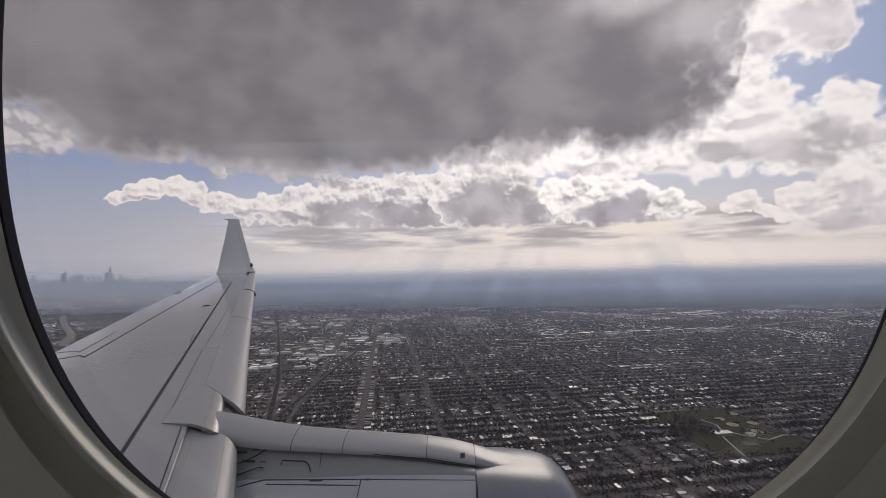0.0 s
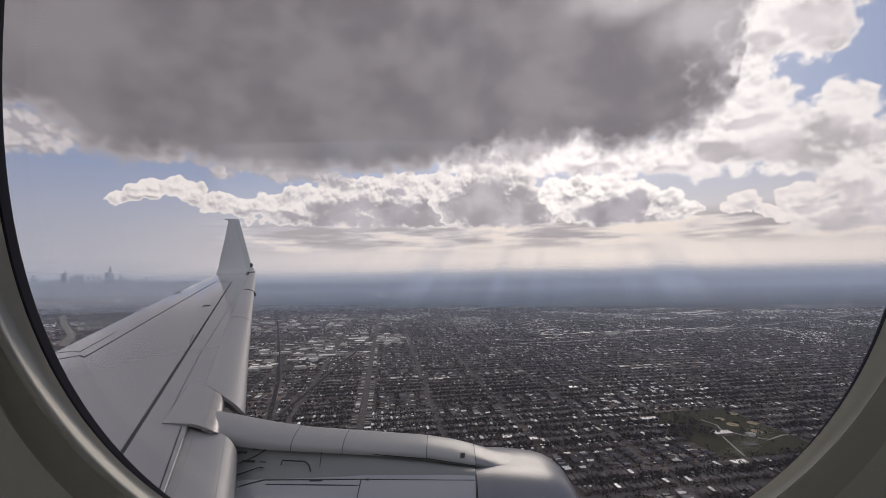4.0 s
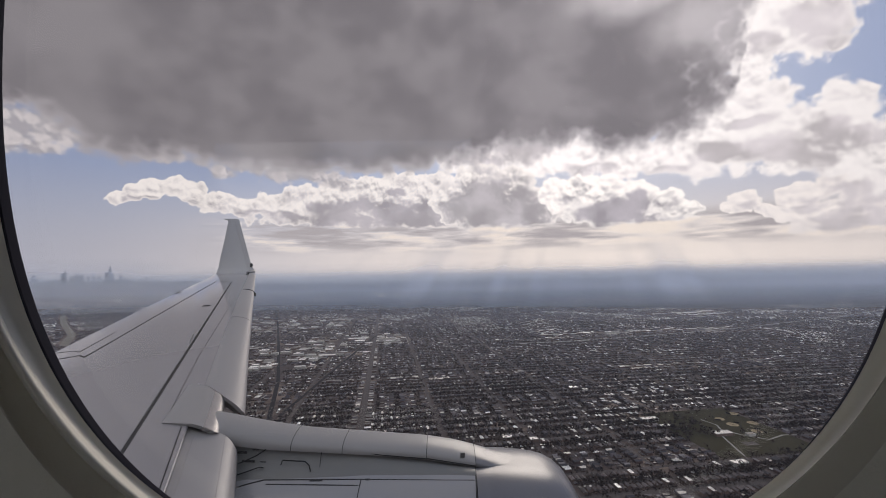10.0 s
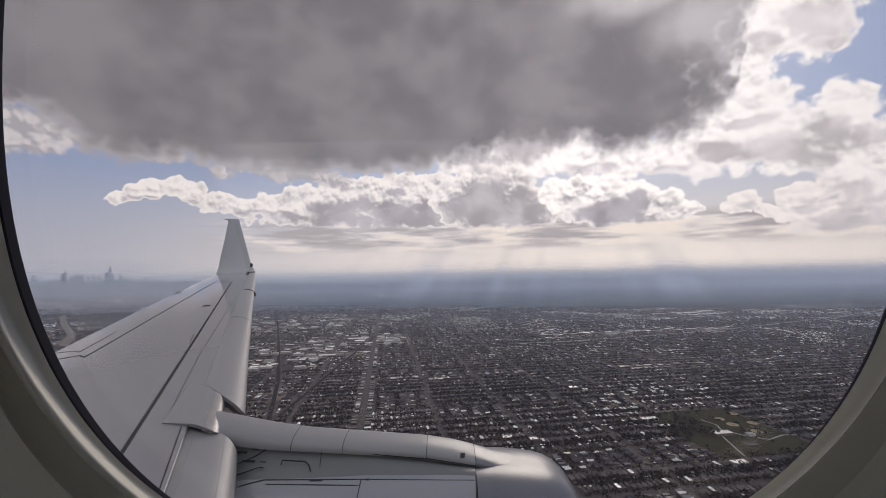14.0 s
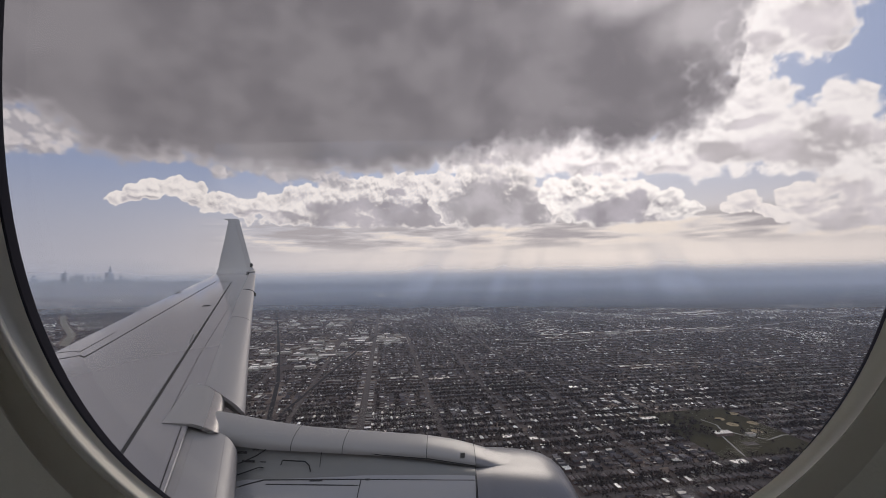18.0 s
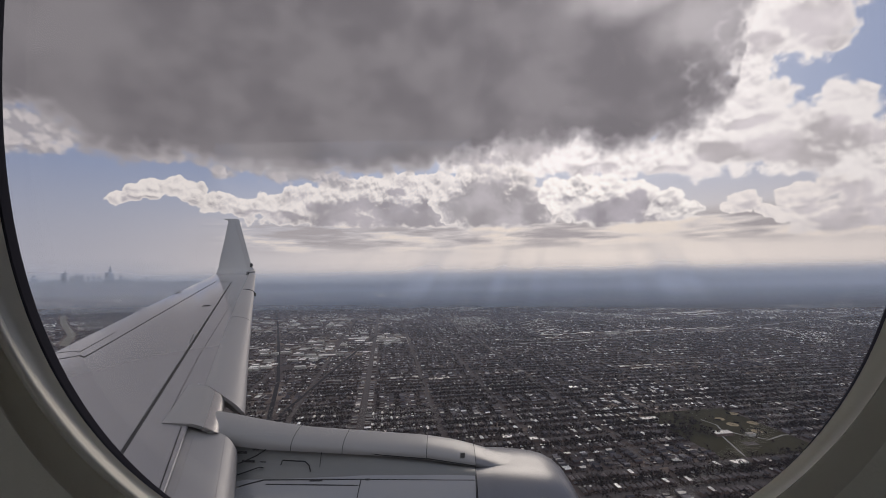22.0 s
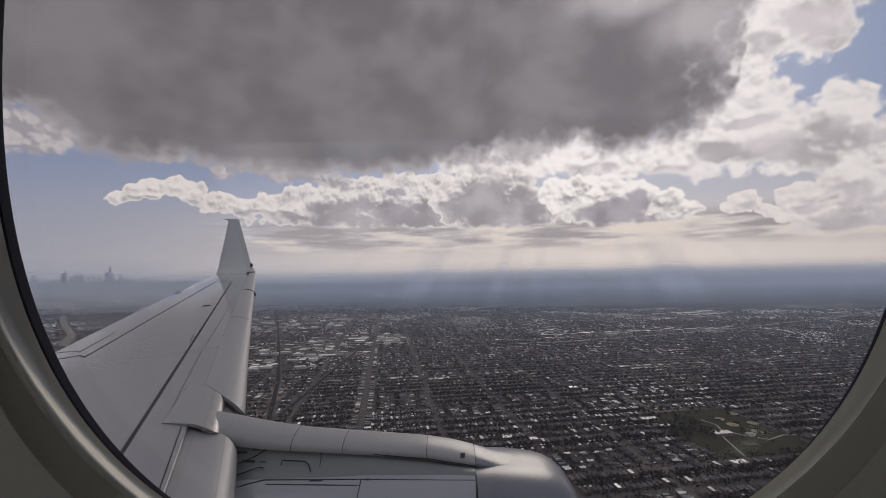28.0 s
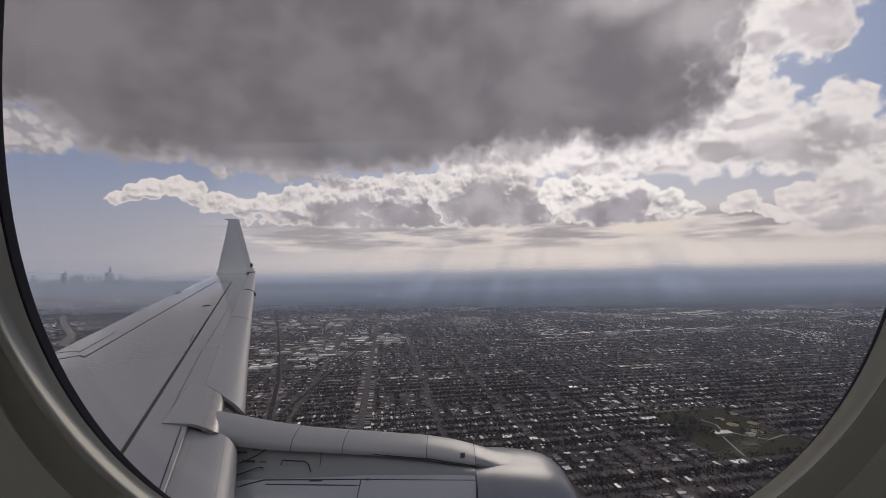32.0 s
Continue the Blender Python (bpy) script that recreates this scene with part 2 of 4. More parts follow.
    coarse, fine = n.noise(spot, grain * 0.12, 4), n.noise(spot, grain, 5)
    base = colour
    if island:
        base = n.ramp(n.add("NewGeometry", out=8), [(i / len(island), c) for i, c in enumerate(island)], "CONSTANT")
    if sun_patches:
        base = n.mix(n.step(n.noise(spot, sun_patches[1], 7, 0.6), 0.50, 0.66), base, sun_patches[0])
    amount = n.math("ADD", n.math("MULTIPLY", coarse, spread * 1.2), n.math("MULTIPLY", fine, spread * 0.8))
    amount = n.math("ADD", amount, 1.0 - spread)
    if ob_random:
        amount = n.math("MULTIPLY", amount, n.add("MapRange", n.add("ObjectInfo", out=5), 0.0, 1.0, 1.0 - ob_random, 1.0 + ob_random))
    tone = n.vec("MULTIPLY", base, n.add("CombineXYZ", amount, amount, amount))
    if stain:
        tone = n.mix(n.math("MULTIPLY", n.step(n.noise(spot, stain_scale, 6, 0.65), 0.52, 0.72), stain), tone, tuple(c * 0.45 for c in colour))
    shader = mat.node_tree.nodes.new("ShaderNodeBsdfPrincipled")
    n.put(shader.inputs["Base Color"], tone)
    n.put(shader.inputs["Roughness"], n.math("ADD", n.math("MULTIPLY", centred_value(n, fine), gloss_spread), rough))
    shader.inputs["Metallic"].default_value = metal
    shader.inputs["Specular IOR Level"].default_value = shine
    shader.inputs["Coat Weight"].default_value = coat
    shader.inputs["Coat Roughness"].default_value = coat_rough
    if bump:
        relief = mat.node_tree.nodes.new("ShaderNodeBump")
        relief.inputs["Strength"].default_value, relief.inputs["Distance"].default_value = bump, 0.002
        n.put(relief.inputs["Height"], n.noise(spot, bump_scale, 4))
        n.put(shader.inputs["Normal"], relief.outputs[0])
    n.add("OutputMaterial", shader.outputs[0])
    return mat


def centred_value(n, v):
    return n.math("SUBTRACT", v, 0.5)


WING_PAINT = material("wing_paint", (0.27, 0.262, 0.275), 0.22, 0.0, 1.5, 0.05, coat=1.0, gloss_spread=0.04, coat_rough=0.07)
BRIGHT_METAL = material("bright_metal", (0.62, 0.60, 0.59), 0.26, 0.8, 3.0, 0.06, gloss_spread=0.05)
SLAT_METAL = material("slat_metal", (0.34, 0.33, 0.337), 0.48, 0.25, 2.0, 0.05, gloss_spread=0.05)
WINGLET_PAINT = material("winglet_paint", (0.37, 0.36, 0.37), 0.34, 0.0, 2.0, 0.05, coat=0.3, gloss_spread=0.05)
LIGHT_PAINT = material("light_paint", (0.295, 0.286, 0.288), 0.34, 0.0, 2.0, 0.05, coat=0.25, gloss_spread=0.05)
NACELLE_PAINT = material("nacelle_paint", (0.29, 0.288, 0.305), 0.26, 0.0, 2.0, 0.06, coat=0.8, gloss_spread=0.05)
NACELLE_GREY = material("nacelle_grey", (0.165, 0.167, 0.168), 0.40, 0.0, 3.0, 0.09, 0.03, 20, coat=0.1, stain=0.12)
INLET_METAL = material("inlet_metal", (0.165, 0.165, 0.182), 0.30, 0.2, 1.5, 0.05, gloss_spread=0.05)
PYLON_PAINT = material("pylon_paint", (0.275, 0.268, 0.272), 0.42, 0.0, 2.0, 0.06, coat=0.12, gloss_spread=0.05, stain=0.12, stain_scale=2.5)
VENT_GREY = material("vent_grey", (0.15, 0.15, 0.155), 0.5, 0.0, 30.0, 0.1)
SEAM = material("seam", (0.025, 0.025, 0.027), 0.7, 0.0, 30.0, 0.3)
RUBBER = material("rubber", (0.030, 0.030, 0.038), 0.65, 0.0, 40.0, 0.3, 0.1, 300, shine=0.0)
BEZEL = material("bezel", (0.78, 0.75, 0.655), 0.55, 0.0, 20.0, 0.05, 0.06, 700)
PANEL = material("cabin_panel", (0.88, 0.85, 0.73), 0.55, 0.0, 30.0, 0.06, 0.15, 900)
# near-black, for the added screen that cuts cabin light
SHADE_SCREEN = material("dark_fabric", (0.02, 0.021, 0.026), 0.95, 0.0, 60.0, 0.3, shine=0.1)
CARPET = material("carpet", (0.22, 0.23, 0.26), 0.9, 0.0, 60.0, 0.3)

# ---- building helpers ----


def mesh_object(name, bm, mat, smooth=True):
    data = bpy.data.meshes.new(name)
    bmesh.ops.recalc_face_normals(bm, faces=bm.faces)
    bm.to_mesh(data)
    bm.free()
    if smooth:
        data.shade_smooth()
        data.set_sharp_from_angle(angle=0.75)
    data.materials.append(mat)
    return new(name, data)


def part(name, bm, mat, parent, label="", smooth=True):
    ob = mesh_object(name, bm, mat, smooth)
    ob.parent = parent
    if label:
        tagged(ob, label)
    return ob


def empty(name, at, label, category, group="", kind=""):
    ob = new(name)
    ob.empty_display_size = 0.2
    ob.matrix_basis = pose(*at)
    return tagged(ob, label, category, group, kind)


def loft(rings, closed=True, caps=True, bm=None):
    """Skin over rings that all have the same number of points."""
    bm = bm or bmesh.new()
    made = [[bm.verts.new(p) for p in ring] for ring in rings]
    for a, b in zip(made, made[1:]):
        count = len(a)
        for i in range(count if closed else count - 1):
            j = (i + 1) % count
            bm.faces.new((a[i], a[j], b[j], b[i]))
    if caps and closed:
        bm.faces.new(made[0])
        bm.faces.new(made[-1][::-1])
    return bm


def box(bm, x0, y0, z0, x1, y1, z1, m=None):
    made = bmesh.ops.create_cube(bm, size=1, matrix=(m or Matrix()) @ Matrix.Translation(((x0 + x1) / 2, (y0 + y1) / 2, (z0 + z1) / 2)) @ Matrix.Diagonal((x1 - x0, y1 - y0, z1 - z0, 1)))
    return made


def lerp_table(table, v):
    """Linear reading of rows (v, a, b, ...), drawn on past the ends."""
    rows = table
    for lo, hi in zip(rows, rows[1:]):
        if v <= hi[0] or hi is rows[-1]:
            f = (v - lo[0]) / (hi[0] - lo[0])
            return [p + (q - p) * f for p, q in zip(lo[1:], hi[1:])]


# ---- airliner: eye at the origin of its own axes, x forward, y outboard ----
airliner = empty("airliner", (0, 0, ALT), "white and grey twin-engine jet airliner seen from its cabin window", "airliner")

# window: rounded loops round a hole in the cabin wall, which leans to the lens
# each ring: centre x and z, half width, half height below and above the centre, power, depth
GASKET_LIP = (0.0063, 0.0910, 0.1476, 0.1809, 0.170, 2.455, 0.1275)
REVEAL_LIP = (0.0048, 0.0943, 0.1446, 0.1788, 0.171, 2.54, 0.1225)
REVEAL_CREST = (0.006, 0.0976, 0.1569, 0.1874, 0.1844, 2.2, 0.1191)
SURROUND_GROOVE = (0.0034, 0.0897, 0.1615, 0.1824, 0.1892, 2.26, 0.1245)
SURROUND_CREST = (0.004, 0.0943, 0.158, 0.1864, 0.1922, 2.55, 0.1178)


def between(a, b, f, push=0.0):
    """A ring part of the way from one to the next, slid along the sight lines."""
    mid = [p + (q - p) * f for p, q in zip(a, b)]
    k = (mid[6] + push) / mid[6]
    return [v * k for v in mid[:5]] + [mid[5], mid[6] + push]


def oval(ring, grow=0.0, out=0.0, count=192):
    """The loop of a ring, grown by that many metres and moved outboard."""
    cx, cz, wide, low, high, power, depth = ring
    loop = []
    for i in range(count):
        a = 2 * math.pi * i / count
        c, s = math.cos(a), math.sin(a)
        tall = (high if s > 0 else low) + grow
        loop.append((cx + (wide + grow) * math.copysign(abs(c) ** (2 / power), c), depth + out, cz + tall * math.copysign(abs(s) ** (2 / power), s)))
    return loop


def window_ring(name, loops, mat, label=""):
    return part(name, loft(loops, caps=False), mat, airliner, label)


window_ring("window_gasket", [oval(GASKET_LIP, 0.022, 0.004), oval(GASKET_LIP, 0.006, 0.003), oval(GASKET_LIP, 0.0006, 0.0010), oval(GASKET_LIP, 0.0, 0.0), oval(between(GASKET_LIP, REVEAL_LIP, 0.35, -0.0006)), oval(between(GASKET_LIP, REVEAL_LIP, 0.75, -0.0004)), oval(REVEAL_LIP, 0.0004, 0.0004), oval(REVEAL_LIP, 0.004, 0.0012)], RUBBER, "black rubber window seal")
window_ring("window_reveal", [oval(REVEAL_LIP, 0.003, 0.001), oval(REVEAL_LIP, 0.0005, 0.0002), oval(REVEAL_LIP), *[oval(between(REVEAL_LIP, REVEAL_CREST, f, push)) for f, push in ((0.15, 0.0002), (0.4, 0.0005), (0.7, 0.0004), (0.9, 0.0001))], oval(REVEAL_CREST)], BEZEL, "cream moulded plastic window reveal")
window_ring("window_surround", [oval(REVEAL_CREST), *[oval(between(REVEAL_CREST, SURROUND_GROOVE, f, push)) for f, push in ((0.06, -0.0006), (0.14, -0.0016), (0.25, -0.0027), (0.38, -0.0038), (0.52, -0.0048), (0.66, -0.0056), (0.8, -0.0055), (0.92, -0.0034))], oval(SURROUND_GROOVE), oval(between(SURROUND_GROOVE, SURROUND_CREST, 0.5)), oval(between(SURROUND_GROOVE, SURROUND_CREST, 0.88)), oval(SURROUND_CREST, -0.0002, 0.0003), oval(SURROUND_CREST), oval(SURROUND_CREST, 0.0003, 0.0002), oval(SURROUND_CREST, 0.0007, 0.0012), oval(SURROUND_CREST, 0.0016, 0.0022)], BEZEL, "cream plastic outer window surround")


def frame_ring(half_x, low, high, y_of, count=192):
    """A rectangular loop that pairs with the window's rings, point by point."""
    ring = []
    for i in range(count):
        a = 2 * math.pi * i / count
        c, s = math.cos(a), math.sin(a)
        reach = min(half_x / max(abs(c), 1e-6), (high if s > 0 else -low) / max(abs(s), 1e-6))
        x, z = c * reach, s * reach
        ring.append((x, y_of(z), z))
    return ring


HULL_Y, HULL_Z, HULL_R = -1.37, 0.0, 1.52


def hull(z):
    return HULL_Y + math.sqrt(max(HULL_R ** 2 - (z - HULL_Z) ** 2, 0.0))


rows = [oval(SURROUND_CREST, grow, out) for grow, out in ((0.0011, 0.0024), (0.0016, 0.0018), (0.004, 0.0014), (0.010, 0.0012), (0.03, 0.0), (0.08, -0.004), (0.2, -0.019))]
rows.append(frame_ring(0.8, -0.6, 0.6, lambda z: hull(z) - 0.085))
rows.append(frame_ring(1.2, -0.8, 0.8, lambda z: hull(z) - 0.085))
rows.append(frame_ring(1.6, -1.0, 1.0, lambda z: hull(z) - 0.085))
part("sidewall_panel", loft(rows, caps=False), PANEL, airliner, "pale cabin sidewall panel")
rows = [oval(GASKET_LIP, grow, out) for grow, out in ((0.022, 0.0040), (0.046, 0.0215), (0.050, 0.0220))]
rows.append(frame_ring(0.5, -0.5, 0.5, hull))
part("window_skin", loft(rows, caps=False), LIGHT_PAINT, airliner, "white painted skin round the window")
bm = bmesh.new()
lengths = [-9.0, -6.0, -3.5, -1.7, -0.5, 0.5, 1.7, 3.5, 6.0]
band = [math.asin(z / HULL_R) for z in (-0.5, -0.25, 0.0, 0.25, 0.5)]
turns = band + [band[-1] + (2 * math.pi - band[-1] + band[0]) * k / 30 for k in range(1, 30)]
grid = [[bm.verts.new((x, HULL_Y + HULL_R * math.cos(a), HULL_Z + HULL_R * math.sin(a))) for a in turns] for x in lengths]
for i in range(len(lengths) - 1):
    for j in range(len(turns)):
        k = (j + 1) % len(turns)
        mid = (turns[j] + (turns[k] if k else turns[0] + 2 * math.pi)) / 2
        # far side of the skin is also left open to light the cabin
        if (j < 4 and lengths[i] == -0.5) or (abs(mid - math.pi) < 0.76 and -1.8 < lengths[i] < 1.6):
            continue
        bm.faces.new((grid[i][j], grid[i][k], grid[i + 1][k], grid[i + 1][j]))
part("fuselage_skin", bm, LIGHT_PAINT, airliner, "white painted fuselage skin")
pane_mat = bpy.data.materials.new("window_pane")
pane_mat.use_nodes = True
_n = Nodes(pane_mat.node_tree)
_gloss = _n.add("BsdfGlossy", (1.0, 1.0, 1.0), 0.04)
_n.add("OutputMaterial", _n.add("MixShader", 0.025, _n.add("BsdfTransparent"), _gloss))
bm = loft([oval(GASKET_LIP, 0.016, 0.0025), oval(GASKET_LIP, 0.016, 0.0010)])
pane = part("window_pane", bm, pane_mat, airliner, "clear acrylic window pane", smooth=False)
pane.visible_shadow = False

# cabin round the camera: floor, ceiling, ends, and far wall cut open for light
bm = bmesh.new()
box(bm, -1.6, -2.44, -1.05, 1.6, -0.27, -1.00)
part("cabin_floor", bm, CARPET, airliner, "carpeted cabin floor", smooth=False)
bm = bmesh.new()
box(bm, -1.6, -2.44, 1.00, 1.6, -0.27, 1.05)
part("cabin_ceiling", bm, PANEL, airliner, "pale cabin ceiling", smooth=False)
# near end is an added unseen dark screen that shades the right trim
for x, mat in ((-1.65, PANEL), (0.21, SHADE_SCREEN)):
    bm = bmesh.new()
    end = [(HULL_Y + 1.46 * math.cos(a), 1.46 * math.sin(a)) for a in [2 * math.pi * k / 40 for k in range(40)]]
    loft([[(x, y, z) for y, z in end], [(x + 0.05, y, z) for y, z in end]], bm=bm)
    part("cabin_bulkhead", bm, mat, airliner, "pale cabin end wall" if mat is PANEL else "added dark screen shading the right side of the window", smooth=False)
# wide unseen opening, added to brighten the window trim
bm = bmesh.new()
box(bm, -1.6, -2.44, -1.00, 1.6, -2.40, -0.85)
box(bm, -1.6, -2.44, 0.90, 1.6, -2.40, 1.00)
for k in (0, 4):
    box(bm, -1.6 + k * 0.775, -2.44, -0.85, -1.52 + k * 0.775, -2.40, 0.90)
part("cabin_wall", bm, PANEL, airliner, "pale far cabin wall cut open to let light in", smooth=False)

# ---- wing ----
# span station: leading edge x, trailing edge x, upper surface height
WING = ((-0.9, 0.34, -2.80, -1.56), (1.2, -0.62, -3.45, -1.30), (2.2, -1.09, -3.80, -1.175), (3.2, -1.54, -4.12, -1.05), (5.0, -2.36, -4.68, -0.825), (7.3, -3.39, -5.40, -0.535), (12.6, -5.76, -6.95, 0.135))


def rise(s, chord):
    """Upper surface over the wing's datum at chord fraction s."""
    z = 0.0
    if s < 0.16:
        z -= 0.055 * chord * (1 - s / 0.16) ** 2.2
    if s > 0.35:
        z -= 0.016 * chord * ((s - 0.35) / 0.65) ** 2
    return z


def on_wing(x, y, lift=0.0):
    le, te, z = lerp_table(WING, y)
    s = min(max((le - x) / (le - te), 0), 1)
    return (x, y, z + rise(s, le - te) + lift)


def wing_section(y, set_back):
    le, te, z = lerp_table(WING, y)
    chord = le - te
    start = set_back / chord
    ring = []
    for k in range(25):
        s = start + (1 - start) * (k / 24) ** 1.5
        if k == 0:
            ring.append((le - s * chord, y, z + rise(s, chord) - 0.09))
            ring.append((le - s * chord, y, z + rise(s, chord) - 0.006))
        ring.append((le - s * chord - (0.006 if k == 0 else 0.0), y, z + rise(s, chord)))
    for k in range(15):
        s = 1 - (1 - start) * (k / 14) ** 0.8
        ring.append((le - s * chord, y, z + rise(1, chord) * s - 0.012 - 0.10 * chord * math.sin(math.pi * min(1, (1 - s) * 0.93 + 0.02)) ** 0.8 * (0.7 + 0.3 * (1 - s))))
    return ring


def nose_cut(y):
    """How far behind the leading edge the fixed wing starts: under a slat it is cut back."""
    return 0.40 if y < 3.16 else (0.20 if y < 3.775 else 0.33 - 0.016 * (y - 3.8))


stations = [-0.8, 0.2] + [1.0 + 0.24 * i for i in range(9)] + [3.155, 3.165, 3.30, 3.45, 3.60, 3.77, 3.78] + [4.0 + 8.6 * i / 34 for i in range(35)]
wing = part("wing", loft([wing_section(y, nose_cut(y)) for y in stations]), WING_PAINT, airliner, "light grey painted wing with extended slats")


def slat_point(y, t, back, push, drop, lift, turn=0.62, square=(0.85, 0.7)):
    """A point of a slat's outer skin: t runs from its rear edge round the nose."""
    le, te, z = lerp_table(WING, y)
    a = math.pi * turn * t
    rear = le - back
    x = rear + (back + push) * math.sin(min(a, math.pi / 2)) ** square[0] - max(0.0, a - math.pi / 2) * 0.05
    return x, y, on_wing(rear, y)[2] + lift - drop * (1 - math.copysign(abs(math.cos(a)) ** square[1], math.cos(a)))


def slat(start, end, aft, push, droop, name="slat", label="bare metal leading-edge slat", count=16, mat=None, lift=0.004, square=(0.85, 0.7), span=(0.0, 1.0), steps=20):
    """A curved shell in front of the leading edge; aft: how far its rear edge reaches back; start, end: its ends, which may be cut askew."""
    rings = []
    for i in range(count + 1):
        f = i / count
        back = aft[0] + (aft[1] - aft[0]) * f
        drop = droop[0] + (droop[1] - droop[0]) * f
        outer, inner = [], []
        for k in range(steps + 1):
            t = span[0] + (span[1] - span[0]) * k / steps
            ya, yb = (e if isinstance(e, float) else lerp_table(e, t)[0] for e in (start, end))
            x, y, z = slat_point(ya + (yb - ya) * f, t, back, push, drop, lift * (min(1.0, 0.2 + 3.0 * t) if lift > 0.01 else 1.0), square=square)
            a = math.pi * 0.62 * t
            deep = 0.008 + 0.02 * math.sin(math.pi * t)
            outer.append((x, y, z))
            inner.append((x - deep * math.sin(a), y, z - deep * max(0.15, math.cos(a))))
        rings.append(outer + inner[::-1])
    return part(name, loft(rings), mat or SLAT_METAL, wing, label)


OUTER_CUT = ((0.0, 3.79), (0.125, 3.66), (0.25, 3.56), (0.375, 3.50), (0.5, 3.47), (0.62, 3.46), (0.75, 3.54), (1.0, 3.70))
FAIRING_IN = ((0.0, 3.08), (0.125, 3.045), (0.25, 3.03), (0.5, 2.99), (0.625, 3.0), (0.75, 3.04), (1.0, 3.16))
FAIRING_OUT = ((0.0, 3.80), (0.125, 3.76), (0.25, 3.71), (0.375, 3.64), (0.5, 3.60), (0.75, 3.64), (1.0, 3.80))
INNER_CUT = ((0.0, 3.12), (0.125, 3.07), (0.25, 3.04), (0.375, 3.03), (0.5, 3.0), (0.62, 2.99), (0.75, 3.05), (1.0, 3.12))
FLAT_NOSE = (0.62, 0.50)
slat(OUTER_CUT, 6.55, (0.37, 0.33), 0.0, (0.19, 0.15))
slat(6.58, 9.30, (0.33, 0.27), 0.0, (0.15, 0.115))
slat(9.33, 12.25, (0.27, 0.18), 0.0, (0.115, 0.07))
slat(0.2, INNER_CUT, (0.42, 0.40), -0.038, (0.25, 0.23), label="bare metal inboard leading-edge slat", lift=-0.040, square=FLAT_NOSE, steps=32)
slat(0.2, 3.12, (0.42, 0.40), -0.038, (0.25, 0.23), name="slat_trailing_edge", label="pale trailing edge strip of the slat", lift=-0.034, square=FLAT_NOSE, span=(0.0, 0.022), steps=3, mat=LIGHT_PAINT)
slat(FAIRING_IN, FAIRING_OUT, (0.60, 0.52), -0.17, (0.12, 0.11), name="leading_edge_fairing", label="fixed leading-edge fairing over the engine pylon", mat=LIGHT_PAINT, lift=0.030)
slat(FAIRING_IN, FAIRING_OUT, (0.60, 0.52), -0.17, (0.12, 0.11), name="fairing_nose", label="bright bare metal nose strip of the fairing", mat=BRIGHT_METAL, lift=0.033, span=(0.40, 1.0))


def slat_rib(y, back, drop, x_back, lift=0.0, push=0.0):
    """A plate across the hollow between a slat and wing nose, dark as shade."""
    le, te, z = lerp_table(WING, y)
    rear = le - back
    top = on_wing(rear, y)[2]
    shape = []
    for k in range(9):
        a = math.pi * 0.58 * k / 8
        shape.append((rear + (back + push - 0.012) * math.sin(min(a, math.pi / 2)), top - 0.012 + lift - drop * (1 - math.cos(a))))
    shape += [(le - x_back, top - drop * 1.25), (rear - 0.02, top - drop * 0.4)]
    part("slat_rib", loft([[(px, y, pz) for px, pz in shape], [(px, y + 0.012, pz) for px, pz in shape]]), NACELLE_GREY if push == 0 else SEAM, wing, "dark plate standing for the shaded hollow at a slat end", smooth=False)


slat_rib(3.775, 0.36, 0.19, 0.10)
slat_rib(3.172, 0.58, 0.12, 0.30, 0.018, -0.18)
bm = bmesh.new()
for k in range(34):
    y = 1.9 + k * 0.036
    le, te, z = lerp_table(WING, y)
    bmesh.ops.create_cone(bm, cap_ends=True, segments=8, radius1=0.0035, radius2=0.003, depth=0.002, matrix=pose(*slat_point(y, 0.36, 0.41, -0.038, 0.240, -0.038, square=FLAT_NOSE), 0, 14, 0))
tagged(part("rivets", bm, SEAM, wing, "row of small rivets"), kind="stuff")


def strip_on_wing(name, points, width, mat, label="", lift=0.003, steps=14):
    """A narrow band that follows the wing's upper surface."""
    bm = bmesh.new()
    for (xa, ya), (xb, yb) in zip(points, points[1:]):
        d = Vector((xb - xa, yb - ya)).normalized()
        ox, oy = -d.y * width / 2, d.x * width / 2
        rows = []
        for i in range(steps + 1):
            f = i / steps
            x, y = xa + (xb - xa) * f, ya + (yb - ya) * f
            rows.append((on_wing(x + ox, y + oy, lift), on_wing(x - ox, y - oy, lift), on_wing(x - ox, y - oy, lift - 0.004), on_wing(x + ox, y + oy, lift - 0.004)))
        loft(rows, bm=bm)
    return part(name, bm, mat, wing, label, smooth=False)


strip_on_wing("slat_track_line", ((-1.52, 2.2), (-1.96, 3.14)), 0.006, SEAM)
strip_on_wing("spoiler_gap", ((-1.60, 1.6), (-2.07, 2.68), (-5.43, 10.51)), 0.027, SEAM, "dark gap along the wing panels")
strip_on_wing("flap_line", ((-4.38, 4.67), (-4.20, 4.78), (-4.08, 4.70), (-6.0, 10.88)), 0.018, SEAM, "dark flap hinge line")
strip_on_wing("flap_line", ((-4.75, 4.9), (-4.45, 4.98), (-4.33, 4.92), (-4.62, 5.8)), 0.008, SEAM)
strip_on_wing("panel_line", ((-6.0, 10.88), (-5.43, 10.51)), 0.010, SEAM)
strip_on_wing("panel_line", ((-2.12, 3.20), (-2.75, 4.65), (-4.1, 8.05)), 0.0025, SEAM)
strip_on_wing("access_panel", ((-4.38, 7.50), (-4.26, 7.50)), 0.11, SEAM, "small dark access hole cover")
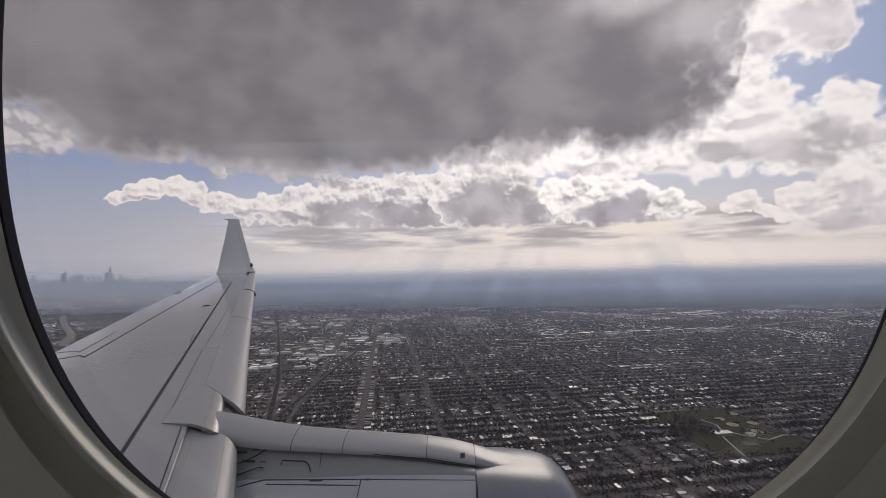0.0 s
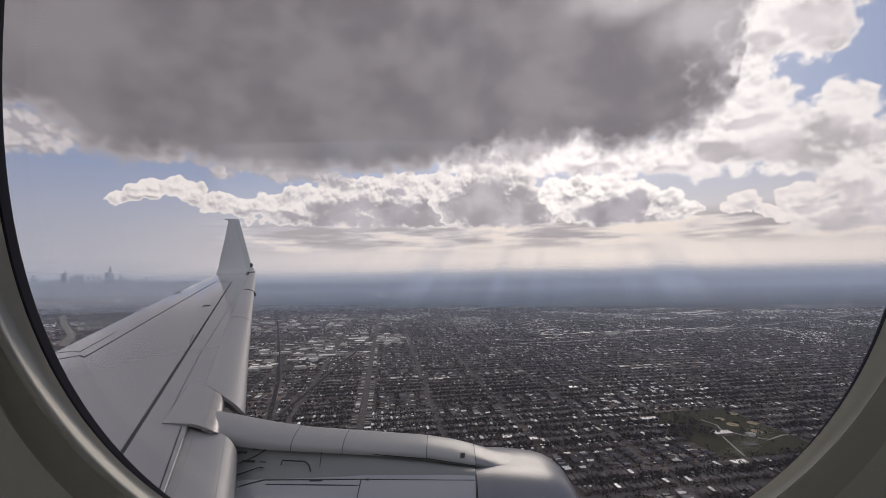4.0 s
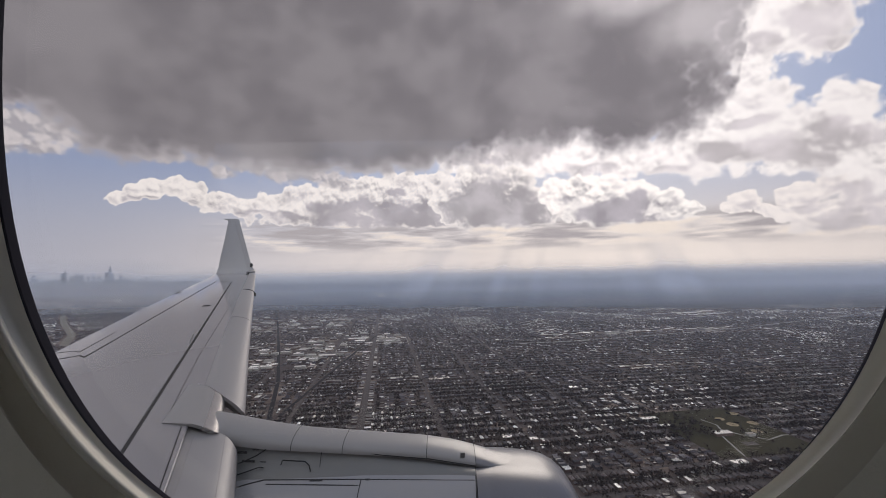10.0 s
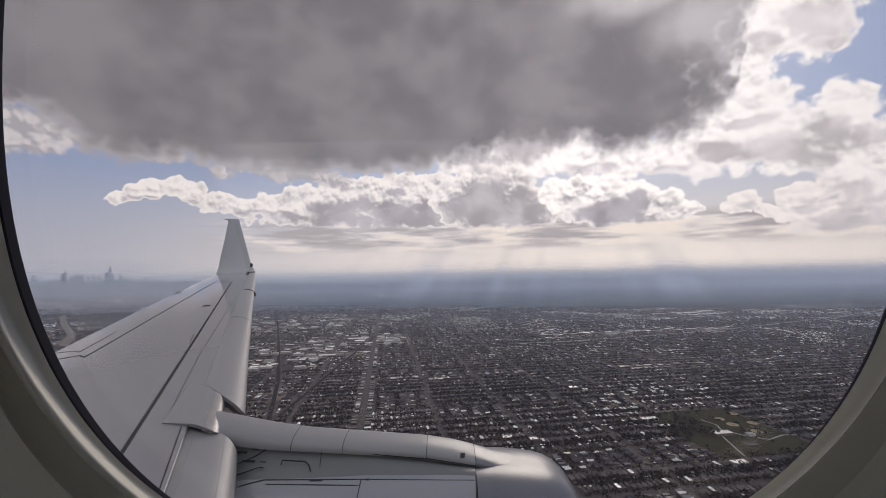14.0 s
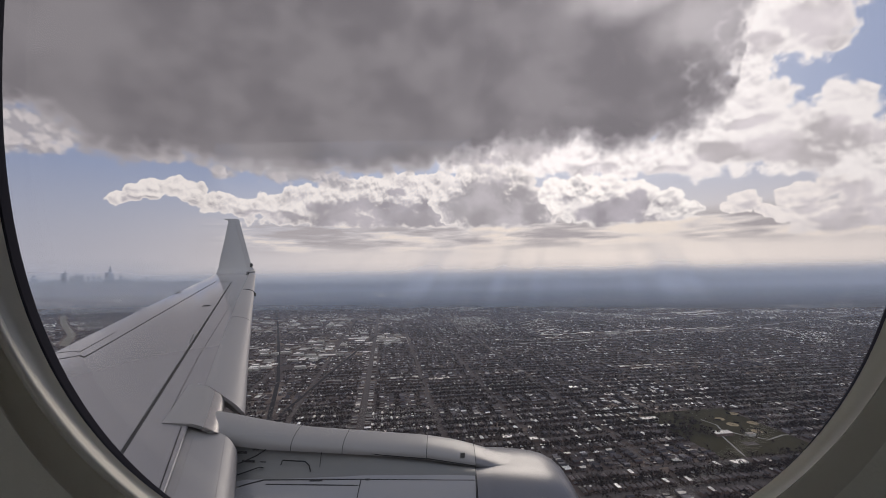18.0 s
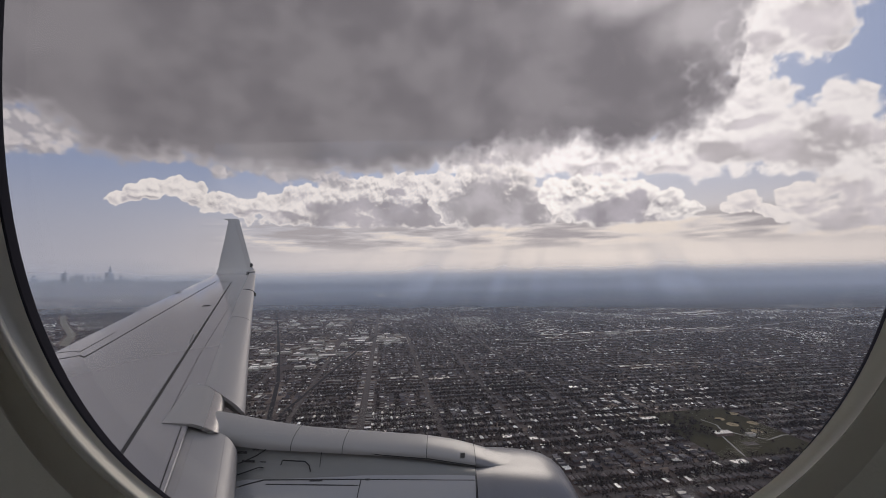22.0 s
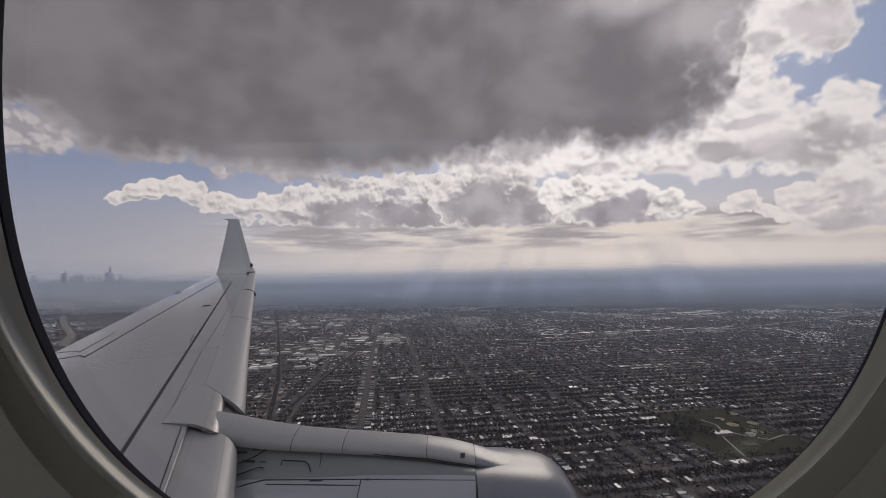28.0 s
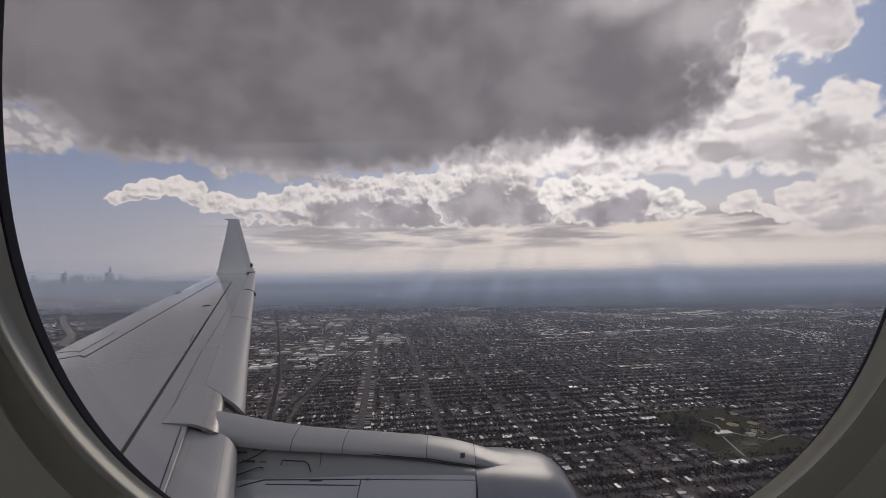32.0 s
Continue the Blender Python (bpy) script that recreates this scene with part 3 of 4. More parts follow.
strip_on_wing("access_panel", ((-3.14, 5.1), (-3.36, 5.55)), 0.016, NACELLE_GREY, "small grey inspection plate")

bm = bmesh.new()
box(bm, -0.07, -0.008, 0.0, 0.05, 0.008, 0.018, m=pose(*on_wing(-5.93, 9.2), 0, 0, 20))
part("static_wick", bm, SEAM, wing, "small dark static wick", smooth=False)

# winglet, blended up from the tip
rings = []
for y, z, le, te, thick in ((12.45, 0.10, -5.70, -6.91, 0.075), (12.60, 0.16, -5.78, -6.96, 0.070), (12.70, 0.30, -5.93, -6.97, 0.060), (12.76, 0.60, -6.05, -6.95, 0.05), (12.83, 1.10, -6.23, -6.88, 0.045), (12.90, 1.76, -6.42, -6.79, 0.035), (12.902, 1.80, -6.44, -6.80, 0.032), (12.905, 1.838, -6.47, -6.90, 0.03), (12.907, 1.858, -6.53, -6.96, 0.02)):
    ring = []
    for k in range(12):
        s = k / 11
        ring.append((le + (te - le) * s, y - thick * 0.5 * math.sin(math.pi * s ** 0.6), z))
    for k in range(1, 11):
        s = 1 - k / 11
        ring.append((le + (te - le) * s, y + thick * 0.5 * math.sin(math.pi * s ** 0.6), z))
    rings.append(ring)
winglet = part("winglet", loft(rings), WINGLET_PAINT, wing, "white upswept winglet")
rings = []
for y, z, le in ((12.60, 0.17, -5.78), (12.70, 0.32, -5.94), (12.76, 0.62, -6.055), (12.83, 1.15, -6.235), (12.90, 1.72, -6.43)):
    rings.append([(le + 0.012, y, z), (le - 0.03, y - 0.030, z), (le - 0.13, y - 0.040, z), (le - 0.13, y - 0.02, z), (le - 0.03, y + 0.02, z)])
part("winglet_edge", loft(rings), SLAT_METAL, wing, "bare metal winglet leading edge")
bm = loft([[(-5.90 + 0.13 * math.cos(a) * r, 12.34 + i * 0.12, 0.15 + 0.055 * math.sin(a) * r + i * 0.012) for a in [2 * math.pi * k / 14 for k in range(14)]] for i, r in ((0, 0.25), (1, 0.8), (2, 1), (3, 0.7))])
part("tip_fairing", bm, LIGHT_PAINT, wing, "rounded wingtip fairing")
bm = loft([[(-5.875 + 0.05 * math.cos(a) * r, 12.50 + i * 0.05, 0.36 + 0.07 * math.sin(a) * r) for a in [2 * math.pi * k / 10 for k in range(10)]] for i, r in ((0, 0.4), (1, 1), (2, 0.4))])
part("navigation_light", bm, SEAM, wing, "dark wingtip navigation light")
le, te, z = lerp_table(WING, 9.315)
bm = loft([[(le + dx, 9.305 + i * 0.02, z + dz) for dx, dz in ((-0.26, 0.012), (-0.12, 0.008), (-0.02, -0.03), (0.05, -0.10), (0.03, -0.16), (-0.03, -0.12), (-0.12, -0.03))] for i in range(2)])
part("slat_fence", bm, SEAM, wing, "small dark fence between two slats", smooth=False)

# ---- engine nacelle and pylon ----
NAC_Y, NAC_Z = 3.25, -2.10
PROFILE = ((-2.6, 0.50), (-2.0, 0.66), (-1.4, 0.735), (-0.6, 0.765), (0.21, 0.77))
LIP = ((0.216, 0.768), (0.36, 0.768), (0.48, 0.762), (0.60, 0.747), (0.72, 0.720), (0.80, 0.690), (0.86, 0.652), (0.91, 0.605), (0.945, 0.55), (0.95, 0.505), (0.92, 0.475), (0.80, 0.465), (0.6, 0.48), (0.3, 0.52))
# how far the cowl's top is pressed down under the pylon, along x
SAG = ((-2.6, 0.0), (-1.2, 0.0), (-0.7, 0.015), (-0.15, 0.06), (0.05, 0.078), (0.22, 0.085), (0.48, 0.085), (0.60, 0.079), (0.72, 0.066), (0.80, 0.056), (0.95, 0.045), (1.1, 0.045))


def cowl(x, r, a):
    """A point on the nacelle at x, radius r and angle a from the top towards the cabin."""
    return (x - 0.03 * (1 - math.cos(a)) * (0.0 < x < 0.3), NAC_Y - r * math.sin(a), NAC_Z + r * math.cos(a) - lerp_table(SAG, x)[0] * max(0.0, math.cos(a)) ** (14 if math.sin(a) > 0 else 2))


def revolve(profile, count=96):
    return loft([[cowl(x, r, 2 * math.pi * i / count) for i in range(count)] for x, r in profile], caps=False)


nacelle = part("engine_nacelle", revolve(PROFILE), NACELLE_PAINT, airliner, "pale grey jet engine nacelle")
part("inlet_lip", revolve(LIP), INLET_METAL, nacelle, "polished metal engine inlet lip")
part("fan_face", revolve(((0.3, 0.52), (0.25, 0.2), (0.5, 0.01))), SEAM, nacelle, "dark engine fan face")


def nacelle_line(points, width, name="panel_seam", lift=0.003, mat=None, label=""):
    """A narrow band on the nacelle's skin through points of (x, angle from the top in degrees)."""
    bm = bmesh.new()
    for (xa, aa), (xb, ab) in zip(points, points[1:]):
        steps, rows = 8, []
        for i in range(steps + 1):
            f = i / steps
            x, a = xa + (xb - xa) * f, radians(aa + (ab - aa) * f)
            r = lerp_table(PROFILE, x)[0] + lift
            along = abs(xb - xa) > 0.4 * abs(radians(ab - aa)) * r
            for_width = (0, width / 2 / r) if along else (width / 2, 0)
            ring = []
            for sx, sa, dr in ((1, 1, 0), (-1, -1, 0), (-1, -1, -0.006), (1, 1, -0.006)):
                ring.append(cowl(x + sx * for_width[0], r + dr, a + sa * for_width[1]))
            rows.append(ring)
        loft(rows, bm=bm)
    return part(name, bm, mat or SEAM, nacelle, label, smooth=False)


nacelle_line(((0.213, 15), (0.206, 36), (0.19, 70)), 0.009, label="dark seam behind the inlet cowl")

for points, width in ((((-1.28, 23.3), (-0.93, 24.2), (-0.59, 25.0), (0.20, 25.6)), 0.005), (((-0.59, 25.0), (-0.60, 52.0)), 0.006), (((-1.25, 26.0), (-0.60, 28.6)), 0.005), (((-1.45, 27.0), (-1.28, 23.3)), 0.008)):
    nacelle_line(points, width)
nacelle_line(((-0.95, 24.6), (-0.86, 24.8)), 0.015, name="latch", label="dark cowl latch")
nacelle_line(((-0.56, 25.1), (-0.53, 25.1)), 0.012, name="latch", label="dark cowl latch")

# pylon: a rounded ridge from the wing to the inlet cowl, over a recessed grey wall
PYLON = ((-1.90, -1.03, 0.15, 0.22), (-1.70, -1.068, 0.138, 0.22), (-1.50, -1.110, 0.122, 0.22), (-1.27, -1.154, 0.107, 0.22), (-1.05, -1.187, 0.087, 0.22), (-0.75, -1.213, 0.082, 0.22), (-0.40, -1.243, 0.075, 0.22), (-0.15, -1.264, 0.079, 0.22), (0.05, -1.297, 0.077, 0.22), (0.15, -1.321, 0.069, 0.22), (0.22, -1.342, 0.059, 0.215), (0.31, -1.372, 0.045, 0.21), (0.40, -1.402, 0.028, 0.20), (0.50, -1.424, 0.018, 0.19), (0.60, -1.445, 0.01, 0.18))
RIDGE_Y = 3.28


def pylon_ring(x, push=0.0):
    top, high, half = lerp_table(PYLON, x)
    ring = []
    for k in range(21):
        a = -math.pi * 0.5 + math.pi * k / 20
        c, s = max(0.0, math.cos(a)), math.sin(a)
        ring.append((x, RIDGE_Y + ((half if s < 0 else min(half, 0.09)) + push) * math.copysign(abs(s) ** 0.8, s), top - high + (high + push) * c ** 0.8))
    ring += [(x, RIDGE_Y + min(half, 0.09) - 0.03, top - high - 0.012), (x, RIDGE_Y - half + 0.03, top - high - 0.012)]
    return ring


pylon = part("engine_pylon", loft([pylon_ring(-1.90 + 2.12 * i / 46) for i in range(47)]), PYLON_PAINT, airliner, "white engine pylon fairing")
part("inlet_ridge", loft([pylon_ring(0.22 + 0.38 * i / 18) for i in range(19)]), INLET_METAL, nacelle, "ridge of the pylon running out on the inlet cowl")
rings = []
for i in range(41):
    x = -1.95 + 2.16 * i / 40
    top, high, half = lerp_table(PYLON, x)
    low = top - high
    r = lerp_table(PROFILE, x)[0]
    meet = cowl(x, r, radians(21))[1:]
    near = RIDGE_Y - half + 0.022
    sunk = min(max((-0.1 - x) / 0.6, 0.0), 1.0)
    rings.append([(x, near, low + 0.02), (x, near - 0.004, low - 0.02), (x, (near + meet[0]) / 2 + 0.018 * sunk, (low + meet[1]) / 2 + 0.006 - 0.018 * sunk), (x, meet[0] - 0.004, meet[1] + 0.006), (x, meet[0] - 0.05, meet[1] - 0.035), (x, NAC_Y, NAC_Z + 0.5), (x, RIDGE_Y + 0.06, low)])
part("pylon_wall", loft(rings), NACELLE_GREY, pylon, "grey recessed pylon side")
for x in (-1.13, -0.755, -0.14, 0.218):
    part("panel_seam", loft([pylon_ring(x - 0.0022, 0.002)[:21], pylon_ring(x + 0.0022, 0.002)[:21]], closed=False), SEAM, pylon)


def wall_mark(name, points, width, label=""):
    """A thin mark on the pylon's side through points of (x, z)."""
    bm = bmesh.new()
    for (xa, za), (xb, zb) in zip(points, points[1:]):
        d = Vector((xb - xa, zb - za)).normalized()
        o = Vector((-d.y, d.x)) * width / 2
        rows = []
        for px, pz in ((xa, za), ((xa + xb) / 2, (za + zb) / 2), (xb, zb)):
            top, high, half = lerp_table(PYLON, px)
            low = top - high
            r = lerp_table(PROFILE, px)[0]
            meet = cowl(px, r, radians(21))[1:]
            near = RIDGE_Y - half + 0.018
            f = (low - pz) / max(low - meet[1], 0.02)
            if f <= 1:
                y = near + (meet[0] - near) * max(f, 0) - 0.010
            else:
                y = NAC_Y - math.sqrt(max(r * r - (pz - NAC_Z) ** 2, 0.01)) - 0.006
            pz += 0.014
            rows.append([(px + o.x, y, pz + o.y), (px - o.x, y, pz - o.y), (px - o.x, y + 0.004, pz - o.y), (px + o.x, y + 0.004, pz + o.y)])
        loft(rows, bm=bm)
    return part(name, bm, SEAM, pylon, label, smooth=False)


wall_mark("stencil_bar", ((-1.535, -1.280), (-1.440, -1.283)), 0.017, "black stencil bar")
wall_mark("stencil_bar", ((-1.465, -1.331), (-1.372, -1.335)), 0.016, "black stencil bar")
wall_mark("panel_seam", ((-1.50, -1.352), (-1.40, -1.315), (-1.364, -1.300), (-1.29, -1.257)), 0.009)
wall_mark("panel_seam", ((-1.29, -1.257), (-0.61, -1.308), (-0.12, -1.354), (0.216, -1.405)), 0.006)
wall_mark("panel_seam", ((-1.50, -1.416), (-1.33, -1.367), (-1.30, -1.372)), 0.007)
wall_mark("panel_seam", ((-1.18, -1.358), (-1.175, -1.332), (-1.01, -1.340), (-0.975, -1.362), (-0.958, -1.393)), 0.008)
wall_mark("panel_seam", ((-0.905, -1.29), (-0.898, -1.372)), 0.005)
wall_mark("stencil_mark", ((-1.405, -1.268), (-1.36, -1.270)), 0.007)
wall_mark("stencil_mark", ((-1.335, -1.338), (-1.29, -1.340)), 0.007)
bm = bmesh.new()
box(bm, -0.016, -0.004, -0.022, 0.016, 0.002, 0.022, m=pose(0.122, RIDGE_Y - 0.205, -1.325, 18, 0, 8))
part("vent", bm, VENT_GREY, pylon, "small grey vent plate", smooth=False)

# ---- ground, haze and distance ----
# tan patches in the ground colour stand in for sunlit areas
GROUND = material("winter_ground", (0.078, 0.060, 0.056), 0.95, 0.0, 0.06, 0.7, shine=0.1, sun_patches=((0.230, 0.177, 0.144), 0.0026))
ASPHALT = material("worn_asphalt", (0.095, 0.081, 0.078), 0.9, 0.0, 0.4, 0.25, shine=0.15)
LIGHT_ASPHALT = material("pale_concrete", (0.24, 0.225, 0.205), 0.85, 0.0, 0.3, 0.25)
WORN_CONCRETE = material("worn_concrete", (0.17, 0.15, 0.12), 0.9, 0.0, 0.05, 0.5, stain=0.5, stain_scale=0.01)
YARD = material("yard_gravel", (0.27, 0.225, 0.175), 0.9, 0.0, 0.05, 0.5, stain=0.4, stain_scale=0.02, island=((0.30, 0.25, 0.19), (0.17, 0.145, 0.125), (0.36, 0.31, 0.25), (0.13, 0.11, 0.10)))
RAIL_BED = material("dark_ballast", (0.028, 0.026, 0.028), 0.95, 0.0, 0.3, 0.4, shine=0.1)
GRASS = material("dormant_grass", (0.042, 0.037, 0.020), 0.95, 0.0, 0.08, 0.5, shine=0.1)
INFIELD = material("infield_dirt", (0.26, 0.20, 0.115), 0.95, 0.0, 0.5, 0.25)
WALLS = material("house_walls", (0.256, 0.203, 0.204), 0.8, 0.0, 0.4, 0.25, shine=0.15, island=((0.109, 0.072, 0.065), (0.089, 0.078, 0.084), (0.153, 0.126, 0.122), (0.077, 0.053, 0.052), (0.217, 0.191, 0.204), (0.115, 0.078, 0.068)))
ROOFS = material("house_roofs", (0.082, 0.083, 0.090), 0.62, 0.0, 0.5, 0.2, shine=0.2, island=((0.070, 0.061, 0.068), (0.107, 0.091, 0.097), (0.049, 0.044, 0.050), (0.139, 0.110, 0.097), (0.078, 0.066, 0.074), (0.172, 0.149, 0.149), (0.102, 0.080, 0.075), (0.057, 0.051, 0.061), (0.213, 0.191, 0.189), (0.082, 0.073, 0.077), (0.061, 0.055, 0.061), (0.078, 0.064, 0.063)))
FLAT_ROOFS = material("flat_roofs", (0.300, 0.285, 0.282), 0.55, 0.0, 0.4, 0.2, island=((0.62, 0.565, 0.50), (0.150, 0.128, 0.110), (0.090, 0.081, 0.075), (0.36, 0.315, 0.27), (0.100, 0.090, 0.085), (0.23, 0.195, 0.165), (0.070, 0.062, 0.061), (0.27, 0.235, 0.205), (0.78, 0.72, 0.66), (0.130, 0.110, 0.100)))
PALE_ROOFS = material("pale_roofs", (0.6, 0.6, 0.6), 0.5, 0.0, 0.4, 0.15, island=((0.72, 0.69, 0.64), (0.56, 0.52, 0.47), (0.82, 0.79, 0.75), (0.66, 0.60, 0.52)))
WHITE_ROOF = material("white_membrane_roof", (0.84, 0.79, 0.73), 0.5, 0.0, 0.2, 0.15, stain=0.3, stain_scale=0.05, ob_random=0.3)
GREY_ROOF = material("grey_gravel_roof", (0.33, 0.29, 0.25), 0.75, 0.0, 0.2, 0.2, stain=0.3, stain_scale=0.05, ob_random=0.45)
SHINGLE = material("asphalt_shingle", (0.092, 0.075, 0.076), 0.7, 0.0, 0.6, 0.2, ob_random=0.55)
BRICK = material("brick_wall", (0.142, 0.098, 0.082), 0.85, 0.0, 0.6, 0.25, ob_random=0.4)
CLADDING = material("pale_cladding", (0.36, 0.34, 0.31), 0.6, 0.0, 0.3, 0.15, ob_random=0.3)
TWIGS = material("bare_twigs", (0.045, 0.036, 0.046), 0.95, 0.0, 0.3, 0.4, shine=0.05, island=((0.046, 0.034, 0.031), (0.066, 0.049, 0.043), (0.033, 0.026, 0.026), (0.056, 0.042, 0.038)))
# distance haze put into the tower colour as pale blue
TOWER = material("tower_glass", (0.50, 0.53, 0.60), 0.5, 0.0, 0.02, 0.2, ob_random=0.2)

FIELD = radians(8.0)                       # the street grid leans this far to the left of the view's heading
U = Vector((math.cos(FIELD), math.sin(FIELD)))       # across
V = Vector((-math.sin(FIELD), math.cos(FIELD)))      # away


def place(p, q):
    return U * p + V * q


def grid_of(x, y):
    v = Vector((x, y))
    return v.dot(U), v.dot(V)


bm = bmesh.new()
bmesh.ops.create_grid(bm, x_segments=8, y_segments=8, size=6500)
ground = tagged(mesh_object("ground", bm, GROUND), "flat brown winter city ground", "ground", kind="structure")


def ribbon(name, points, width, z, mat, label, category="road", thick=0.3):
    """A road or rail bed along points, as a low slab on the ground."""
    rings = []
    for i, pt in enumerate(points):
        a, b = Vector(points[max(i - 1, 0)]), Vector(points[min(i + 1, len(points) - 1)])
        d = (b - a).normalized()
        side = Vector((-d.y, d.x)) * width / 2
        l, r = Vector(pt) + side, Vector(pt) - side
        rings.append([(l.x, l.y, z), (r.x, r.y, z), (r.x, r.y, z - thick), (l.x, l.y, z - thick)])
    ob = mesh_object(name, loft(rings), mat, smooth=False)
    return tagged(ob, label, category, kind="structure")


BLOCK_P, BLOCK_Q = 203.0, 88.0
PARK = (705.0, 960.0, 800.0, 1085.0)       # p0, p1, q0, q1 in grid coordinates
for k, p in enumerate((-BLOCK_P * 16, -BLOCK_P * 12, -BLOCK_P * 8, -BLOCK_P * 4, -68.0, BLOCK_P * 3, BLOCK_P * 7, BLOCK_P * 11, BLOCK_P * 15)):
    ribbon("avenue", [tuple(place(p, q)) for q in (620, 5400)], 17.0, 0.35, ASPHALT, "straight grey avenue between rows of houses")
for q in (BLOCK_Q * 8, BLOCK_Q * 13, BLOCK_Q * 18, BLOCK_Q * 27, BLOCK_Q * 36, BLOCK_Q * 45):
    ribbon("avenue", [tuple(place(p, q)) for p in (-5200, 5600)], 18.0, 0.42, ASPHALT, "straight grey avenue across the city")
ribbon("railway", [(-470, 1100), (-640, 1600), (-1000, 2500), (-1567, 3890), (-2000, 4890)], 14, 0.60, RAIL_BED, "dark railway cutting through the city", "railway")
ribbon("railway", [(-476, 1190), (-470, 1700), (-461, 2303), (-430, 3300)], 11, 0.66, RAIL_BED, "dark freight railway beside warehouses", "railway")
ribbon("expressway", [(-2300, 2500), (-2700, 3000), (-3500, 3800), (-4300, 4650)], 48, 0.75, WORN_CONCRETE, "pale concrete expressway toward downtown", "expressway")
ribbon("avenue", [(400, 2330), (695, 2384), (1300, 2560), (1910, 2773), (3200, 3350), (4700, 4200)], 24, 0.80, LIGHT_ASPHALT, "pale diagonal avenue lined with shops")


# one mesh of everything far: arrays of boxes, gabled or flat, laid on the grid
class Masses:
    """Collects many simple buildings in one mesh; walls and roofs are islands of their own."""

    def __init__(self):
        self.verts, self.faces, self.slots, self.count = [], [], [], 0

    def add(self, x, y, turn, w, d, h, gable, pale=False):
        c, s = math.cos(turn), math.sin(turn)

        def at(px, py, pz):
            return (x + px * c - py * s, y + px * s + py * c, pz)

        a, b = w / 2, d / 2
        n = self.count
        self.verts += [at(-a, -b, 0), at(a, -b, 0), at(a, b, 0), at(-a, b, 0), at(-a, -b, h), at(a, -b, h), at(a, b, h), at(-a, b, h)]
        self.faces += [(n, n + 1, n + 5, n + 4), (n + 1, n + 2, n + 6, n + 5), (n + 2, n + 3, n + 7, n + 6), (n + 3, n, n + 4, n + 7)]
        self.slots += [0, 0, 0, 0]
        n += 8
        if gable:
            a, b = a + 0.4, b + 0.4
            self.verts += [at(-a, -b, h - 0.1), at(a, -b, h - 0.1), at(a, b, h - 0.1), at(-a, b, h - 0.1), at(0, -b, h + gable), at(0, b, h + gable)]
            self.faces += [(n, n + 4, n + 5, n + 3), (n + 1, n + 2, n + 5, n + 4), (n, n + 1, n + 4), (n + 2, n + 3, n + 5)]
            self.slots += [3 if pale else 1] * 4
            self.count = n + 6
        else:
            self.verts += [at(-a, -b, h + 0.05), at(a, -b, h + 0.05), at(a, b, h + 0.05), at(-a, b, h + 0.05)]
            self.faces += [(n, n + 1, n + 2, n + 3)]
            self.slots += [3 if pale else 2]
            self.count = n + 4

    def build(self, name, label, category):
        data = bpy.data.meshes.new(name)
        data.from_pydata(self.verts, [], self.faces)
        for mat in (WALLS, ROOFS, FLAT_ROOFS, PALE_ROOFS):
            data.materials.append(mat)
        data.polygons.foreach_set("material_index", np.array(self.slots, dtype=np.int32))
        return tagged(new(name, data), label, category, kind="stuff")


def in_view(x, y, near=640.0):
    return near < y < 4860 and -1.12 * y - 60 < x < 1.13 * y + 60


def near_line(x, y, points, reach):
    for (xa, ya), (xb, yb) in zip(points, points[1:]):
        f = ((x - xa) * (xb - xa) + (y - ya) * (yb - ya)) / ((xb - xa) ** 2 + (yb - ya) ** 2)
        f = min(max(f, 0), 1)
        if (x - xa - f * (xb - xa)) ** 2 + (y - ya - f * (yb - ya)) ** 2 < reach * reach:
            return True
    return False


RAIL_A = ((-470, 1100), (-640, 1600), (-1000, 2500), (-1567, 3890), (-2000, 4890))
RAIL_B = ((-476, 1190), (-470, 1700), (-461, 2303), (-430, 3300))
HIGHWAY = ((-2300, 2500), (-2700, 3000), (-3500, 3800), (-4300, 4650))
DIAGONAL = ((400, 2330), (695, 2384), (1300, 2560), (1910, 2773), (3200, 3350), (4700, 4200))


def blocked(x, y):
    if near_line(x, y, RAIL_A, 15) or near_line(x, y, RAIL_B, 13) or near_line(x, y, HIGHWAY, 42) or near_line(x, y, DIAGONAL, 20):
        return True
    p, q = grid_of(x, y)
    if abs(p + 68) < 29 and q < 3300:
        return True
    return PARK[0] - 8 < p < PARK[1] + 8 and PARK[2] - 6 < q < PARK[3] + 6


def paleness(x, y):
    """Chance of a pale roof: some neighbourhoods have many, partly imitating sunlit patches."""
    v = noise.noise((x * 0.0022, y * 0.0022, 3.1)) + 0.5 * noise.noise((x * 0.006, y * 0.006, 8.7))
    near = min(1.0, max(0.65, (y - 900) / 700))
    return 0.035 + 0.54 * near * max(0.0, min(1.0, (v - 0.08) * 2.0))


def industry(x, y):
    """How far a place belongs to the warehouse districts, 0 to 1."""
    a = max(0, 1 - math.hypot((x + 640) / 520, (y - 2350) / 800))
    b = max(0, 1 - math.hypot((x - 2300) / 500, (y - 3850) / 420))
    c = max(0, 1 - math.hypot((x + 2900) / 700, (y - 3100) / 700))
    d = max(0, 1 - math.hypot((x - 1250) / 1000, (y - 2720) / 200))
    e = max(0, 1 - math.hypot((x + 1250) / 950, (y - 3450) / 800))
    return max(a, b * 0.8, c * 0.35, d * 0.7, e)


rnd = random.Random(7)
masses = Masses()
near_lots, tree_spots, big_lots, street_rows = [], [], [], []
TURN = FIELD
for i in range(-27, 30):
    for j in range(6, 62):
        p0, q0 = i * BLOCK_P - 68.0, j * BLOCK_Q
        x, y = place(p0 + BLOCK_P / 2, q0 + BLOCK_Q / 2)
